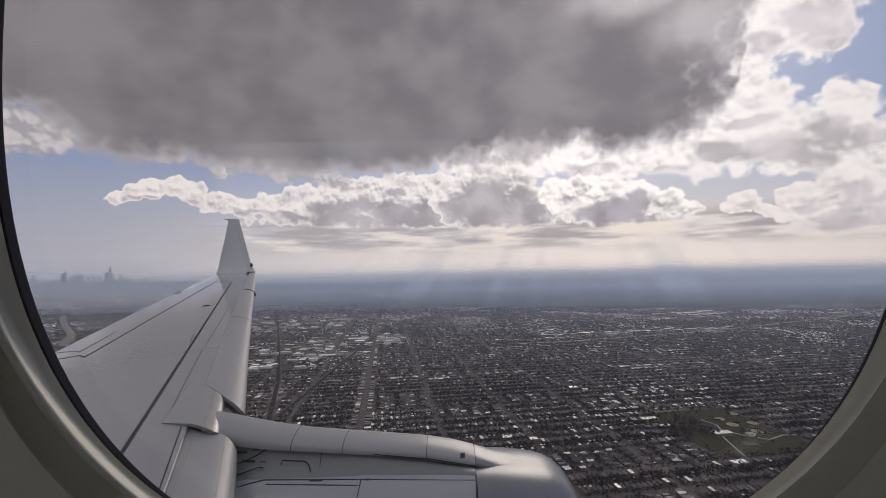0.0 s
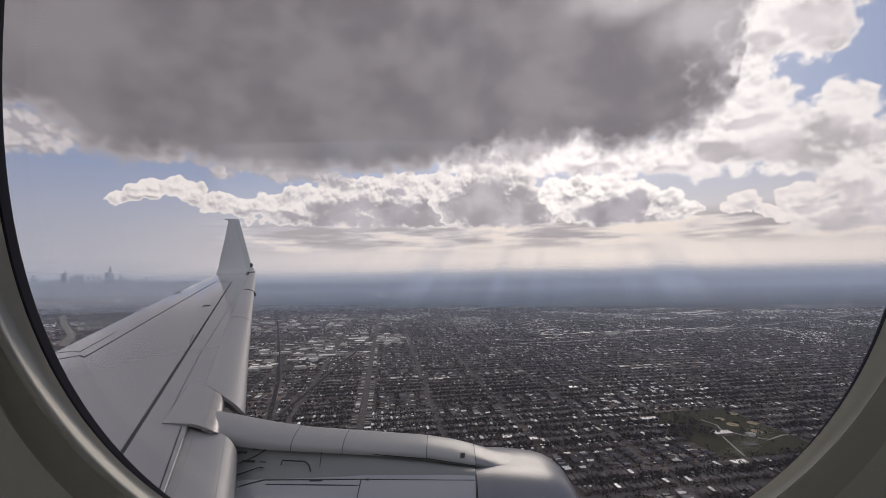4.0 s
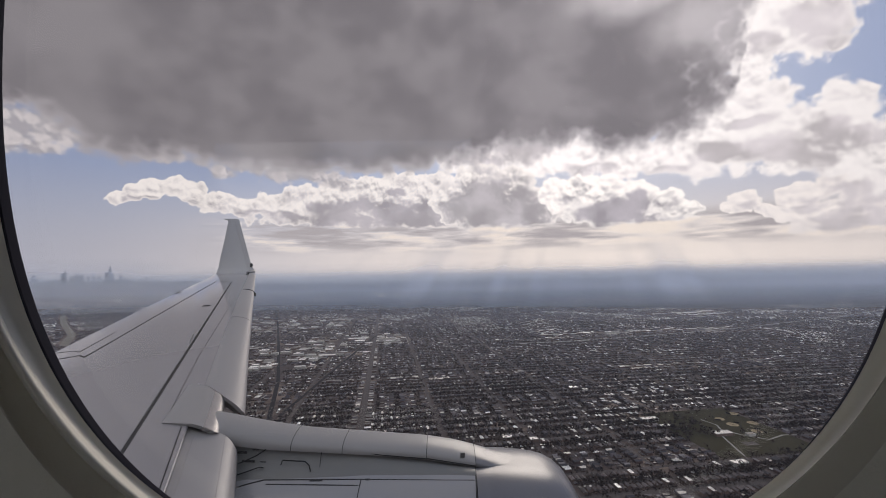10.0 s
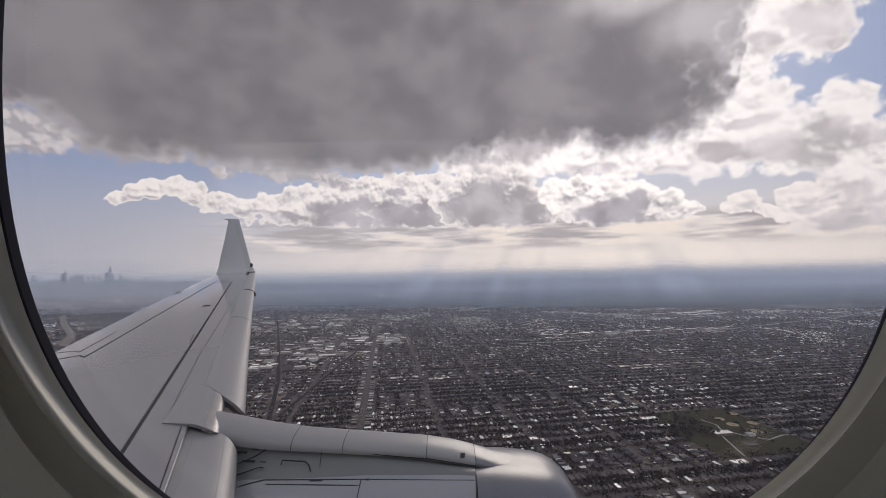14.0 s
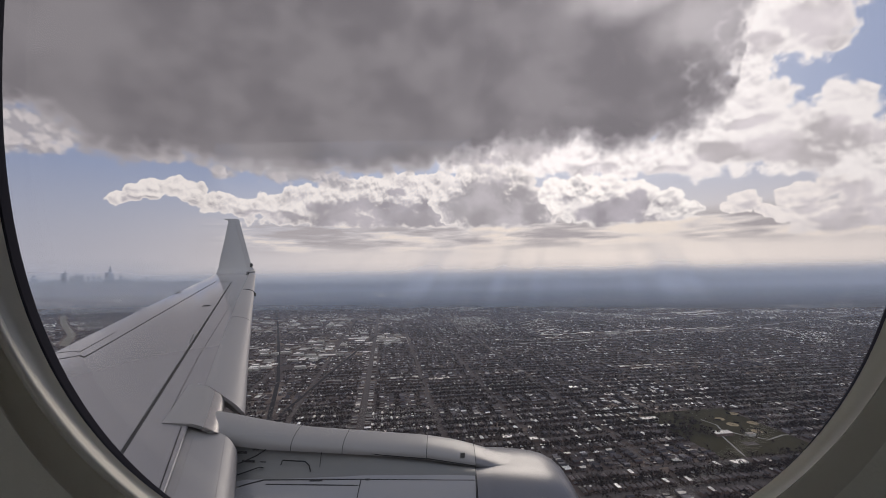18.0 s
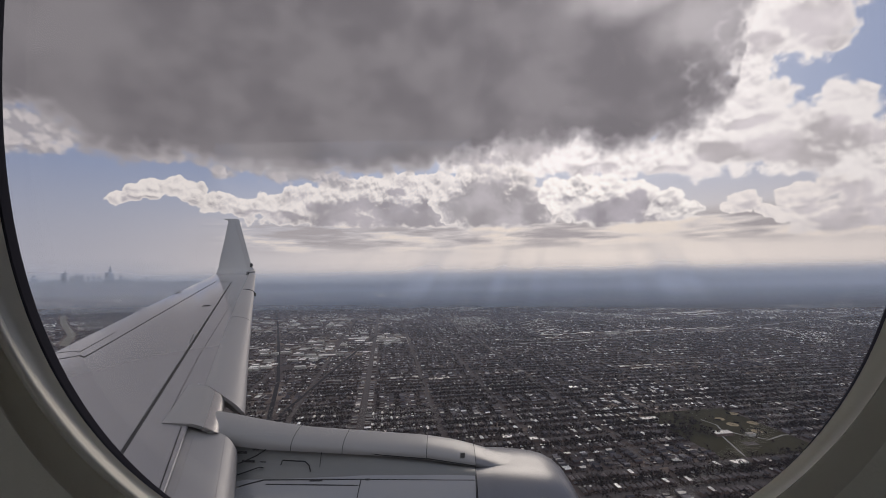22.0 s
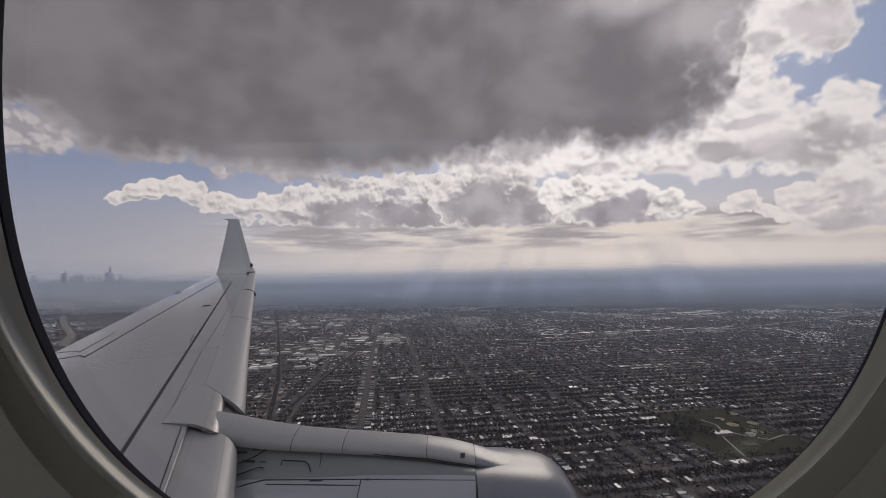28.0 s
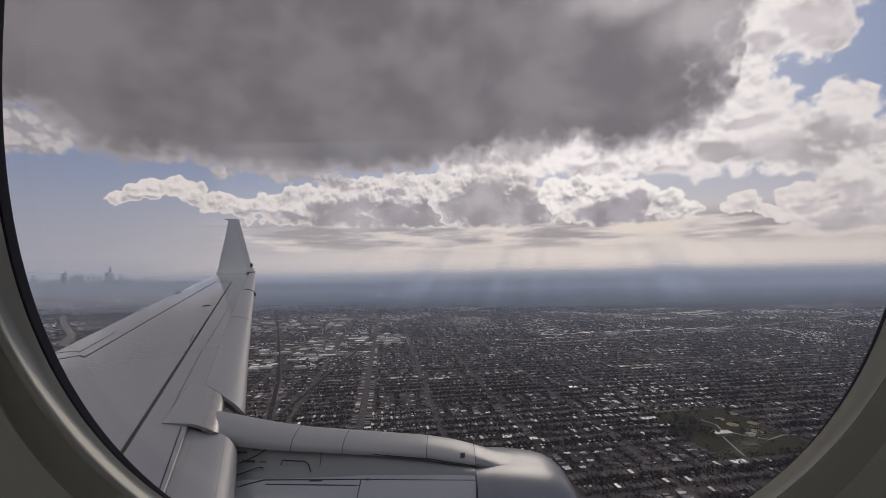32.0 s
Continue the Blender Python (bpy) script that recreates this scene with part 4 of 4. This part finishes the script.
        if not in_view(x, y, 560):
            continue
        works = industry(x, y)
        main = j % 9 in (0, 8)
        if rnd.random() < works * 1.25 - 0.05:
            for half in range(2):
                pos = p0 + 12
                while pos < p0 + BLOCK_P - 25:
                    w = rnd.uniform(14, 52)
                    d = rnd.uniform(15, 32)
                    w = min(w, p0 + BLOCK_P - 10 - pos)
                    cx, cy = place(pos + w / 2, q0 + 24 + half * 40)
                    if rnd.random() < 0.75 and not blocked(cx, cy) and w > 12:
                        big_lots.append((cx, cy, w, d, rnd.uniform(6, 11)))
                    pos += w + rnd.uniform(4, 16)
            continue
        style = rnd.random()
        fill = rnd.choice((0.95, 0.9, 0.8, 0.6))
        leafy = rnd.choice((0.7, 1.1, 1.4, 1.7))
        terrace = rnd.random()
        if style > 0.84:
            for col in range(6):
                away = 1 if col % 2 else -1
                pos = q0 + 8
                while pos < q0 + BLOCK_Q - 12:
                    lot, depth = rnd.uniform(8.0, 11.0), rnd.uniform(11, 15)
                    cx, cy = place(p0 + 22 + col * 32 + rnd.uniform(-2, 2), pos + lot / 2)
                    gx, gy = place(p0 + 22 + col * 32 + away * 12.5, pos + lot / 2)
                    pos += lot
                    if blocked(cx, cy) or not in_view(cx, cy):
                        continue
                    if rnd.random() < fill:
                        masses.add(cx, cy, TURN + math.pi / 2, lot * rnd.uniform(0.66, 0.8), depth, rnd.uniform(3.6, 6.4), 0 if rnd.random() < 0.1 else rnd.uniform(1.6, 2.8), rnd.random() < paleness(cx, cy))
                    if rnd.random() < 0.6:
                        masses.add(gx, gy, TURN, rnd.uniform(5.2, 6.4), rnd.uniform(5.5, 6.6), 2.7, 0 if rnd.random() < 0.16 else 1.1, rnd.random() < paleness(gx, gy) * 1.3)
                    if cy < 3300 and rnd.random() < leafy * 0.9:
                        tree_spots.append((*place(p0 + 22 + col * 32 - away * rnd.uniform(8, 15), pos + rnd.uniform(-3, 3)), rnd.uniform(7, 13)))
            continue
        for half in range(2):
            front = q0 + 9.0 if half == 0 else q0 + BLOCK_Q - 9.0
            inward = 1 if half == 0 else -1
            if main and style < 0.45 and half == (0 if j % 9 == 0 else 1):
                pos = p0 + 9
                while pos < p0 + BLOCK_P - 12:
                    w, d = rnd.choice((7.6, 7.6, 9, 15, 23)), rnd.uniform(16, 26)
                    cx, cy = place(pos + w / 2, front + inward * d / 2)
                    if rnd.random() < 0.65 and not blocked(cx, cy) and in_view(cx, cy):
                        masses.add(cx, cy, TURN, w - 0.4, d, rnd.uniform(4.5, 9), 0)
                    pos += w + (rnd.uniform(0, 12) if rnd.random() < 0.3 else 0.3)
                continue
            lot = 8.4 if style < 0.6 else 11.0
            depth = rnd.uniform(13, 16)
            pos = p0 + 10
            while pos < p0 + BLOCK_P - 12:
                cx, cy = place(pos + lot / 2, front + inward * (5 + depth / 2 + rnd.uniform(-2.5, 2.5)))
                gx, gy = place(pos + lot / 2 + rnd.uniform(-1, 1), q0 + BLOCK_Q / 2 - inward * 7.5)
                pos += lot
                if blocked(cx, cy) or not in_view(cx, cy):
                    continue
                if rnd.random() < fill:
                    w, h = lot * rnd.uniform(0.66, 0.8), rnd.uniform(3.6, 6.4)
                    flat = rnd.random() < 0.07
                    gable = 0 if flat else rnd.uniform(1.6, 2.8)
                    near_lots.append((math.hypot(cx - 330, cy - 720), cx, cy, w, depth * rnd.uniform(0.85, 1.1), h, gable))
                if rnd.random() < 0.72:
                    masses.add(gx, gy, TURN, rnd.uniform(5.2, 6.4), rnd.uniform(5.5, 6.6), 2.7, 0 if rnd.random() < 0.16 else 1.1, rnd.random() < (0.85 if terrace < (0.30 if y < 1250 else 0.13) and half == 0 or terrace > 0.94 else paleness(gx, gy) * 1.2))
                if cy < 3300 and rnd.random() < leafy * (0.85 if cy < 1800 else 0.6):
                    tree_spots.append((*place(pos + rnd.uniform(-3, 3), q0 + (3.5 if half == 0 else BLOCK_Q - 3.5)), rnd.uniform(7, 13)))
                for _ in range(3 if cy < 1800 else 1):
                  if cy < 3300 and rnd.random() < leafy * (0.75 if cy < 1150 else 0.55):
                    tree_spots.append((*place(pos + rnd.uniform(-4, 4), q0 + BLOCK_Q / 2 + rnd.uniform(-16, 16)), rnd.uniform(6, 13)))

near_lots.sort()
for _, x, y, w, d, h, gable in near_lots[260:]:
    masses.add(x, y, TURN, w, d, h, gable, rnd.random() < paleness(x, y))
# shops along the straight avenue
for side in (-1, 1):
    q = 640.0
    while q < 3250:
        w, d = rnd.uniform(6, 14), rnd.uniform(11, 18)
        cx, cy = place(-68 + side * (11 + d / 2), q + w / 2)
        if rnd.random() < 0.6 and in_view(cx, cy) and not near_line(cx, cy, RAIL_B, 24):
            masses.add(cx, cy, TURN, d, w - 0.4, rnd.uniform(4, 8), 0, rnd.random() < 0.15)
        q += w + (rnd.uniform(2, 14) if rnd.random() < 0.35 else 0.3)
big_lots.sort(key=lambda b: -b[2] * b[3] / (b[1] + 800))
for x, y, w, d, h in big_lots[150:]:
    masses.add(x, y, TURN, w, d, h, 0)
masses.build("distant_houses", "rows of small city houses and garages with dark shingled roofs", "houses")

# residential streets and alleys, one sheet of strips
verts, faces = [], []
for i in range(-27, 30):
    for j in range(6, 62):
        p0, q0 = i * BLOCK_P - 68.0, j * BLOCK_Q
        x, y = place(p0, q0)
        if not in_view(x, y, 500):
            continue
        for pa, qa, pb, qb in ((p0, q0 - 4.5, p0 + BLOCK_P, q0 + 4.5), (p0 - 4.5, q0, p0 + 4.5, q0 + BLOCK_Q), (p0, q0 + BLOCK_Q / 2 - 2.5, p0 + BLOCK_P, q0 + BLOCK_Q / 2 + 2.5)):
            mid = place((pa + pb) / 2, (qa + qb) / 2)
            if blocked(*mid):
                continue
            n = len(verts)
            level = 0.16 if pb - pa > 100 else 0.22
            verts += [(*place(p, q), level) for p, q in ((pa, qa), (pb, qa), (pb, qb), (pa, qb))]
            faces.append((n, n + 1, n + 2, n + 3))
data = bpy.data.meshes.new("streets")
data.from_pydata(verts, [], faces)
data.materials.append(ASPHALT)
tagged(new("streets", data), "grey residential streets and alleys", "streets", kind="stuff")

for _ in range(420):
    p, q = rnd.uniform(PARK[0] - 4, PARK[1] + 4), rnd.uniform(PARK[2], PARK[3] + 4)
    rim = min(abs(p - PARK[0]), abs(p - PARK[1]), abs(q - PARK[2]), abs(q - PARK[3]))
    if rim < 9 or (p - PARK[0] < 95 and q - PARK[2] > 110) or rnd.random() < 0.05:
        tree_spots.insert(0, (*place(p, q), rnd.uniform(8, 14), 1))

# bare winter trees: trunk and a loose crown of twig sprays
verts, faces = [], []
tr = np.random.RandomState(5)
for x, y, tall, *park in tree_spots[:60000]:
    if not park and blocked(x, y):
        continue
    n = len(verts)
    r = tall * 0.02
    verts += [(x - r, y - r, 0), (x + r, y - r, 0), (x, y + r, 0), (x, y, tall * 0.8)]
    faces += [(n, n + 1, n + 3), (n + 1, n + 2, n + 3), (n + 2, n, n + 3)]
    sprays = 13 if y < 1500 else 7
    spread = tall * 0.36
    pts = tr.normal(0, 1, (sprays, 3)) * (spread * 0.55, spread * 0.55, tall * 0.17) + (x, y, tall * 0.66)
    arms = tr.normal(0, 1, (sprays, 2, 3)) * (spread * 0.42)
    for centre, (a, b) in zip(pts, arms):
        n = len(verts)
        verts += [tuple(centre + a), tuple(centre + b), tuple(centre - (a + b) * 0.6)]
        faces.append((n, n + 1, n + 2))
data = bpy.data.meshes.new("bare_trees")
data.from_pydata(verts, [], faces)
data.materials.append(TWIGS)
tagged(new("bare_trees", data), "bare brown winter trees along the streets", "trees", kind="stuff")


# gravel and concrete yards round the warehouses
yard_verts, yard_faces = [], []
for x, y, w, d, h in big_lots:
    k = len(yard_verts)
    for sx, sy in ((-1, -1), (1, -1), (1, 1), (-1, 1)):
        at = Vector((x, y)) + U * sx * (w / 2 + 6) + V * sy * (d / 2 + 7)
        yard_verts.append((at.x, at.y, 0.27))
    yard_faces.append((k, k + 1, k + 2, k + 3))
data = bpy.data.meshes.new("yards")
data.from_pydata(yard_verts, [], yard_faces)
data.materials.append(YARD)
tagged(new("yards", data), "tan gravel and concrete yards round the warehouses", "yards", kind="stuff")


# ---- nearest houses, each a thing with its walls and roof ----
def house_meshes(w, d, h, gable):
    bm = bmesh.new()
    box(bm, -w / 2, -d / 2, 0, w / 2, d / 2, h)
    box(bm, -w / 2 + 1, -d / 2 - 1.6, 0, w / 2 - 1, -d / 2, h * 0.45)
    walls = bpy.data.meshes.new("wall")
    bm.to_mesh(walls), bm.free()
    bm = bmesh.new()
    a, b = w / 2 + 0.5, d / 2 + 0.5
    if gable:
        lo = [bm.verts.new(c) for c in ((-a, -b, h - 0.2), (0, -b, h + gable), (a, -b, h - 0.2), (a, -b, h - 0.45), (0, -b, h + gable - 0.25), (-a, -b, h - 0.45))]
        hi = [bm.verts.new((v.co.x, b, v.co.z)) for v in lo]
        for k in range(6):
            bm.faces.new((lo[k], lo[(k + 1) % 6], hi[(k + 1) % 6], hi[k]))
        bm.faces.new(lo[::-1]), bm.faces.new(hi)
        ends = [(-w / 2, h), (w / 2, h), (0, h + gable - 0.3)]
        for yy in (-d / 2 + 0.05, d / 2 - 0.05):
            bm.faces.new([bm.verts.new((px, yy, pz)) for px, pz in ends])
    else:
        box(bm, -w / 2 - 0.1, -d / 2 - 0.1, h, w / 2 + 0.1, d / 2 + 0.1, h + 0.35)
        box(bm, -1, 1, h + 0.3, 1, 3, h + 1.4)
    roof = bpy.data.meshes.new("roof")
    bm.to_mesh(roof), bm.free()
    bm = bmesh.new()
    box(bm, w * 0.2, -0.4, h, w * 0.2 + 0.7, 0.3, h + (gable or 1) + 0.7)
    chimney = bpy.data.meshes.new("chimney")
    bm.to_mesh(chimney), bm.free()
    return walls, roof, chimney


HOUSE_KINDS = []
for w, d, h, gable in ((6.2, 14, 4.2, 2.2), (6.6, 13, 5.8, 2.6), (7.4, 15, 4.0, 1.9), (6.0, 12, 4.8, 2.4), (6.8, 15, 7.0, 0), (8.0, 13, 3.8, 2.0)):
    HOUSE_KINDS.append((house_meshes(w, d, h, gable), gable))
for k, (_, x, y, w, d, h, gable) in enumerate(near_lots[:260]):
    kind = 4 if not gable else (0, 1, 2, 3, 5)[k * 7 % 5]
    (walls, roof, chimney), has_gable = HOUSE_KINDS[kind]
    house = empty("house", (x, y, 0), "small brick city house with a dark shingled gable roof" if gable else "brick two-flat house with a pale flat roof", "house", "city houses")
    house.matrix_basis = pose(x, y, 0, 0, 0, math.degrees(TURN) + (180 if k % 2 else 0))
    for data, mat, label in ((walls, BRICK, ""), (roof, SHINGLE if gable else WHITE_ROOF, ""), (chimney, BRICK, "")):
        if not len(data.materials):
            data.materials.append(mat)
        ob = new(data.name.split(".")[0], data)
        ob.parent = house


# ---- warehouses and shops with white or gravel roofs ----
def warehouse(x, y, w, d, h, k):
    pale = k % 5 in (0, 1, 3)
    thing = empty("warehouse", (x, y, 0), "low warehouse with a white membrane roof" if pale else "low brick warehouse with a grey gravel roof", "warehouse", "warehouses")
    thing.matrix_basis = pose(x, y, 0, 0, 0, math.degrees(TURN))
    bm = bmesh.new()
    box(bm, -w / 2, -d / 2, 0, w / 2, d / 2, h)
    part("wall", bm, CLADDING if k % 3 else BRICK, thing, smooth=False)
    bm = bmesh.new()
    box(bm, -w / 2 + 0.5, -d / 2 + 0.5, h, w / 2 - 0.5, d / 2 - 0.5, h + 0.2)
    part("roof", bm, WHITE_ROOF if pale else GREY_ROOF, thing, smooth=False)
    bm = bmesh.new()
    for sx, sy, ex, ey in ((-1, -1, 1, -1), (-1, 1, 1, 1), (-1, -1, -1, 1), (1, -1, 1, 1)):
        box(bm, sx * w / 2 - 0.3, sy * d / 2 - 0.3, h, ex * w / 2 + 0.3, ey * d / 2 + 0.3, h + 0.9)
    part("parapet", bm, CLADDING, thing, smooth=False)
    for u in range(1 + k % 3):
        bm = bmesh.new()
        ux, uy = (u - 0.7) * w * 0.25, ((k * 13 + u * 5) % 7 - 3) * d * 0.1
        box(bm, ux - 1.3, uy - 1.0, h + 0.2, ux + 1.3, uy + 1.0, h + 1.7)
        part("rooftop_unit", bm, GREY_ROOF, thing, "grey rooftop air unit", smooth=False)


for k, (x, y, w, d, h) in enumerate(big_lots[:150]):
    warehouse(x, y, w, d, h, k)

# ---- park with ball fields ----
bm = bmesh.new()
corners = [(*place(p, q), 0.30) for p, q in ((PARK[0], PARK[2]), (PARK[1], PARK[2]), (PARK[1], PARK[3]), (PARK[0], PARK[3]))]
loft([[(x, y, 0.0) for x, y, z in corners], corners], bm=bm)
tagged(mesh_object("park_lawn", bm, GRASS, smooth=False), "dull green park lawn with ball fields", "lawn", kind="structure")


def infield(x, y, turn, r):
    thing = empty("ball_field", (x, y, 0.3), "tan dirt baseball infield on a park lawn", "ball field", "ball fields")
    thing.matrix_basis = pose(x, y, 0.3, 0, 0, turn)
    disc = [(r * (1 + 0.05 * math.sin(3 * a)) * math.cos(a), r * math.sin(a)) for a in [2 * math.pi * k / 28 for k in range(28)]]
    part("infield", loft([[(px, py, 0.0) for px, py in disc], [(px, py, 0.05) for px, py in disc]]), INFIELD, thing, smooth=False)
    s = r * 0.16
    part("pitching_mound", loft([[(s * math.cos(a), s * math.sin(a), 0.05) for a in [k * 0.7854 for k in range(8)]], [(0.3 * s * math.cos(a), 0.3 * s * math.sin(a), 0.3) for a in [k * 0.7854 for k in range(8)]]]), GRASS, thing, smooth=False)
    bm = bmesh.new()
    for a in (0, 90):
        box(bm, -r - 2, -r - 2.2, 0, -r + 10, -r - 2, 3.5, m=pose(0, 0, 0, 0, 0, a))
    part("backstop", bm, RAIL_BED, thing, "dark wire backstop", smooth=False)


for x, y, turn, r in ((742, 1082, 60, 14), (737, 1123, 250, 12), (801, 1091, 150, 13), (769, 1035, 80, 12), (801, 1160, -60, 12)):
    infield(x, y, turn, r)
ribbon("park_path", [(690, 1050), (716, 1015), (760, 985), (812, 1010), (850, 1010)], 4.5, 0.36, LIGHT_ASPHALT, "pale curved park path", "path", 0.2)
ribbon("park_path", [(684, 1120), (700, 1080), (690, 1050), (668, 1020), (640, 900)], 4.0, 0.40, LIGHT_ASPHALT, "pale park path past the pool", "path", 0.2)
warehouse(672, 1018, 46, 20, 6, 0)
warehouse(735, 1010, 20, 12, 5, 4)
bm = bmesh.new()
box(bm, -16, -9, 0, 16, 9, 0.12)
court = mesh_object("tennis_court", bm, ASPHALT, smooth=False)
court.matrix_basis = pose(700, 965, 0.3, 0, 0, math.degrees(FIELD))
tagged(court, "pale hard tennis court beside the park", "tennis court")
for k, (x, y, w, d, h) in enumerate(((545, 1119, 44, 16, 7), (560, 1068, 30, 14, 6), (438, 1425, 30, 24, 8), (470, 1400, 20, 16, 7), (-531, 2564, 120, 46, 11), (-578, 2048, 80, 34, 10), (-505, 2480, 60, 40, 10), (2300, 3800, 200, 60, 12), (2480, 3900, 150, 50, 12), (600, 860, 34, 18, 8), (150, 1010, 26, 14, 7), (210, 1000, 20, 16, 6))):
    warehouse(x, y, w, d, h, 0 if k % 3 else 1)

# ---- skyline far off, and the land beyond ----
tower_rnd = random.Random(11)


def tower(x, h, w, crown):
    thing = empty("skyscraper", (x, 4950, 0), "downtown skyscraper on the horizon, coloured a hazy blue-grey", "skyscraper", "downtown skyline")
    for k, (f, s) in enumerate(crown):
        bm = bmesh.new()
        base = h * (crown[k - 1][0] if k else 0)
        box(bm, -w * s / 2, -12, base, w * s / 2, 12, h * f)
        part("tower_stage" if s > 0.2 else "mast", bm, TOWER, thing, smooth=False)


SETBACK = ((0.980, 1.0), (0.992, 0.7), (1.0, 0.4))
for az in [-46.4 + 0.19 * k + 0.07 * math.sin(k * 5.3) for k in range(50)] + [-36.4, -35.9, -35.3, -34.6]:
    x = 4950 * math.tan(radians(az))
    tower(x, ALT + 6369 * math.tan(radians(-0.15 + 0.80 * tower_rnd.random() ** 1.9)) * (1.0 if az < -38 else 0.4), tower_rnd.uniform(9, 20), SETBACK)
tower(4950 * math.tan(radians(-39.1)), ALT + 150, 30, ((0.87, 1.0), (0.915, 0.72), (0.94, 0.5), (1.0, 0.12)))
tower(4950 * math.tan(radians(-42.7)), ALT + 105, 34, ((0.95, 1.0), (0.965, 0.8), (1.0, 0.15)))
tower(4950 * math.tan(radians(-39.4)), ALT + 85, 24, SETBACK)

# far land as a self-glowing backdrop, its colours already hazed
far_mat = bpy.data.materials.new("far_land")
far_mat.use_nodes = True
n = Nodes(far_mat.node_tree)
spot = n.add("TexCoord", out=3)
band = n.noise(n.vec("MULTIPLY", spot, (0.0012, 1.0, 0.030)), 1.0, 5, 0.6)
tiny = n.noise(n.vec("MULTIPLY", spot, (0.028, 1.0, 0.20)), 1.0, 3, 0.6)
up = n.add("SeparateXYZ", spot, out=2)
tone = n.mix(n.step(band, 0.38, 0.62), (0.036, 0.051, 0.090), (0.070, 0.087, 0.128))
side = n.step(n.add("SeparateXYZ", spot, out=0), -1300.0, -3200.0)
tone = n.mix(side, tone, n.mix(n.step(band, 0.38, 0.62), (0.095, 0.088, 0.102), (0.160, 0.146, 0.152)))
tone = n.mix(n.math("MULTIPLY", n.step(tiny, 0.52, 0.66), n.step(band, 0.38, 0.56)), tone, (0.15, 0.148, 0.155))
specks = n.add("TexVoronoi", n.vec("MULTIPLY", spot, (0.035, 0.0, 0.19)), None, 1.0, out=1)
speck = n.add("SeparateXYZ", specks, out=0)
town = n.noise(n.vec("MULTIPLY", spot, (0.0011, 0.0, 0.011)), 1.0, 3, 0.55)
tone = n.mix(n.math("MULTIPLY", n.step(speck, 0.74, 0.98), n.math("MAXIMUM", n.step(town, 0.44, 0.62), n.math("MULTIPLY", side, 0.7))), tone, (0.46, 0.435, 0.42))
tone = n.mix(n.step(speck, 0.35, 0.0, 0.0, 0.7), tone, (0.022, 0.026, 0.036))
# horizon haze painted in as paler colour toward the top
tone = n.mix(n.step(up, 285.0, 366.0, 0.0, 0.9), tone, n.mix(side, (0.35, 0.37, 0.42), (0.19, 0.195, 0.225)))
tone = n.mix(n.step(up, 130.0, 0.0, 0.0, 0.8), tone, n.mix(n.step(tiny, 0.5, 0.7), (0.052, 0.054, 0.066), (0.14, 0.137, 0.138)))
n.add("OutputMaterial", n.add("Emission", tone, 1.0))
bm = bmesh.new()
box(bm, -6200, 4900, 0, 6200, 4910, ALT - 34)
tagged(mesh_object("backdrop", bm, far_mat, smooth=False), "glowing backdrop of far land with haze painted in up to the horizon", "distance", kind="structure")

# haze painted as opacity on one upright sheet, denser along the longer sight lines
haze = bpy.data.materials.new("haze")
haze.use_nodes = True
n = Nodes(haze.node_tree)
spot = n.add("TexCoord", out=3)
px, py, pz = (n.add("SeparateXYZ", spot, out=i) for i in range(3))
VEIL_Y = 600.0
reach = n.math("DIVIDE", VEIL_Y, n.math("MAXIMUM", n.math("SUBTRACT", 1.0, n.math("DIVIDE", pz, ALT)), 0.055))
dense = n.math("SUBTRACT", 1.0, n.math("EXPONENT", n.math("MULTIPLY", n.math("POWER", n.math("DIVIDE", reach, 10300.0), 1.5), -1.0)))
# sun shafts painted as fanned streaks of opacity
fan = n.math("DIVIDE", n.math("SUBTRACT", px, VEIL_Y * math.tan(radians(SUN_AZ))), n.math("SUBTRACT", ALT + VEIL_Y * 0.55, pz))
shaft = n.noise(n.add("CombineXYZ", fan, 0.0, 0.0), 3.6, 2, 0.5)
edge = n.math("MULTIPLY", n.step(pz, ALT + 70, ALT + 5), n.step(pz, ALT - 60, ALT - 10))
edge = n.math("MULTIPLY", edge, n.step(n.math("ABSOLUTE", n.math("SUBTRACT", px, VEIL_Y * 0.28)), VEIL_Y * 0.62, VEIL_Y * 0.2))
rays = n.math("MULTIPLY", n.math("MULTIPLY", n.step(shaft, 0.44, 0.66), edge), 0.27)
# thicker on the sun's side, in place of brighter scattered light
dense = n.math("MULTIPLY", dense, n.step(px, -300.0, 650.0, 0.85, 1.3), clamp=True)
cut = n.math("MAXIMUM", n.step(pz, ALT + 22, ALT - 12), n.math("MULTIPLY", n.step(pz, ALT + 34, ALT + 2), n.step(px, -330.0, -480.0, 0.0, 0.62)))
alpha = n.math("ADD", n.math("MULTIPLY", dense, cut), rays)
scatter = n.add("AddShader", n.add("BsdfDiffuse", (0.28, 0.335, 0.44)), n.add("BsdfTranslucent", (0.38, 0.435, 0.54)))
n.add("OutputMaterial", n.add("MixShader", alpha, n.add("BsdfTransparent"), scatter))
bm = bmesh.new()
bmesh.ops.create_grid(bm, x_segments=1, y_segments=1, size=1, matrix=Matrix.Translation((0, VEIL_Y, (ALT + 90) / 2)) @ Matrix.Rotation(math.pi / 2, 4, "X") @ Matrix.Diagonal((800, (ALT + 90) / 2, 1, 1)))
haze_sheet = tagged(mesh_object("haze", bm, haze, smooth=False), "upright sheet painted with pale haze and sun shafts over the city", "haze", kind="structure")
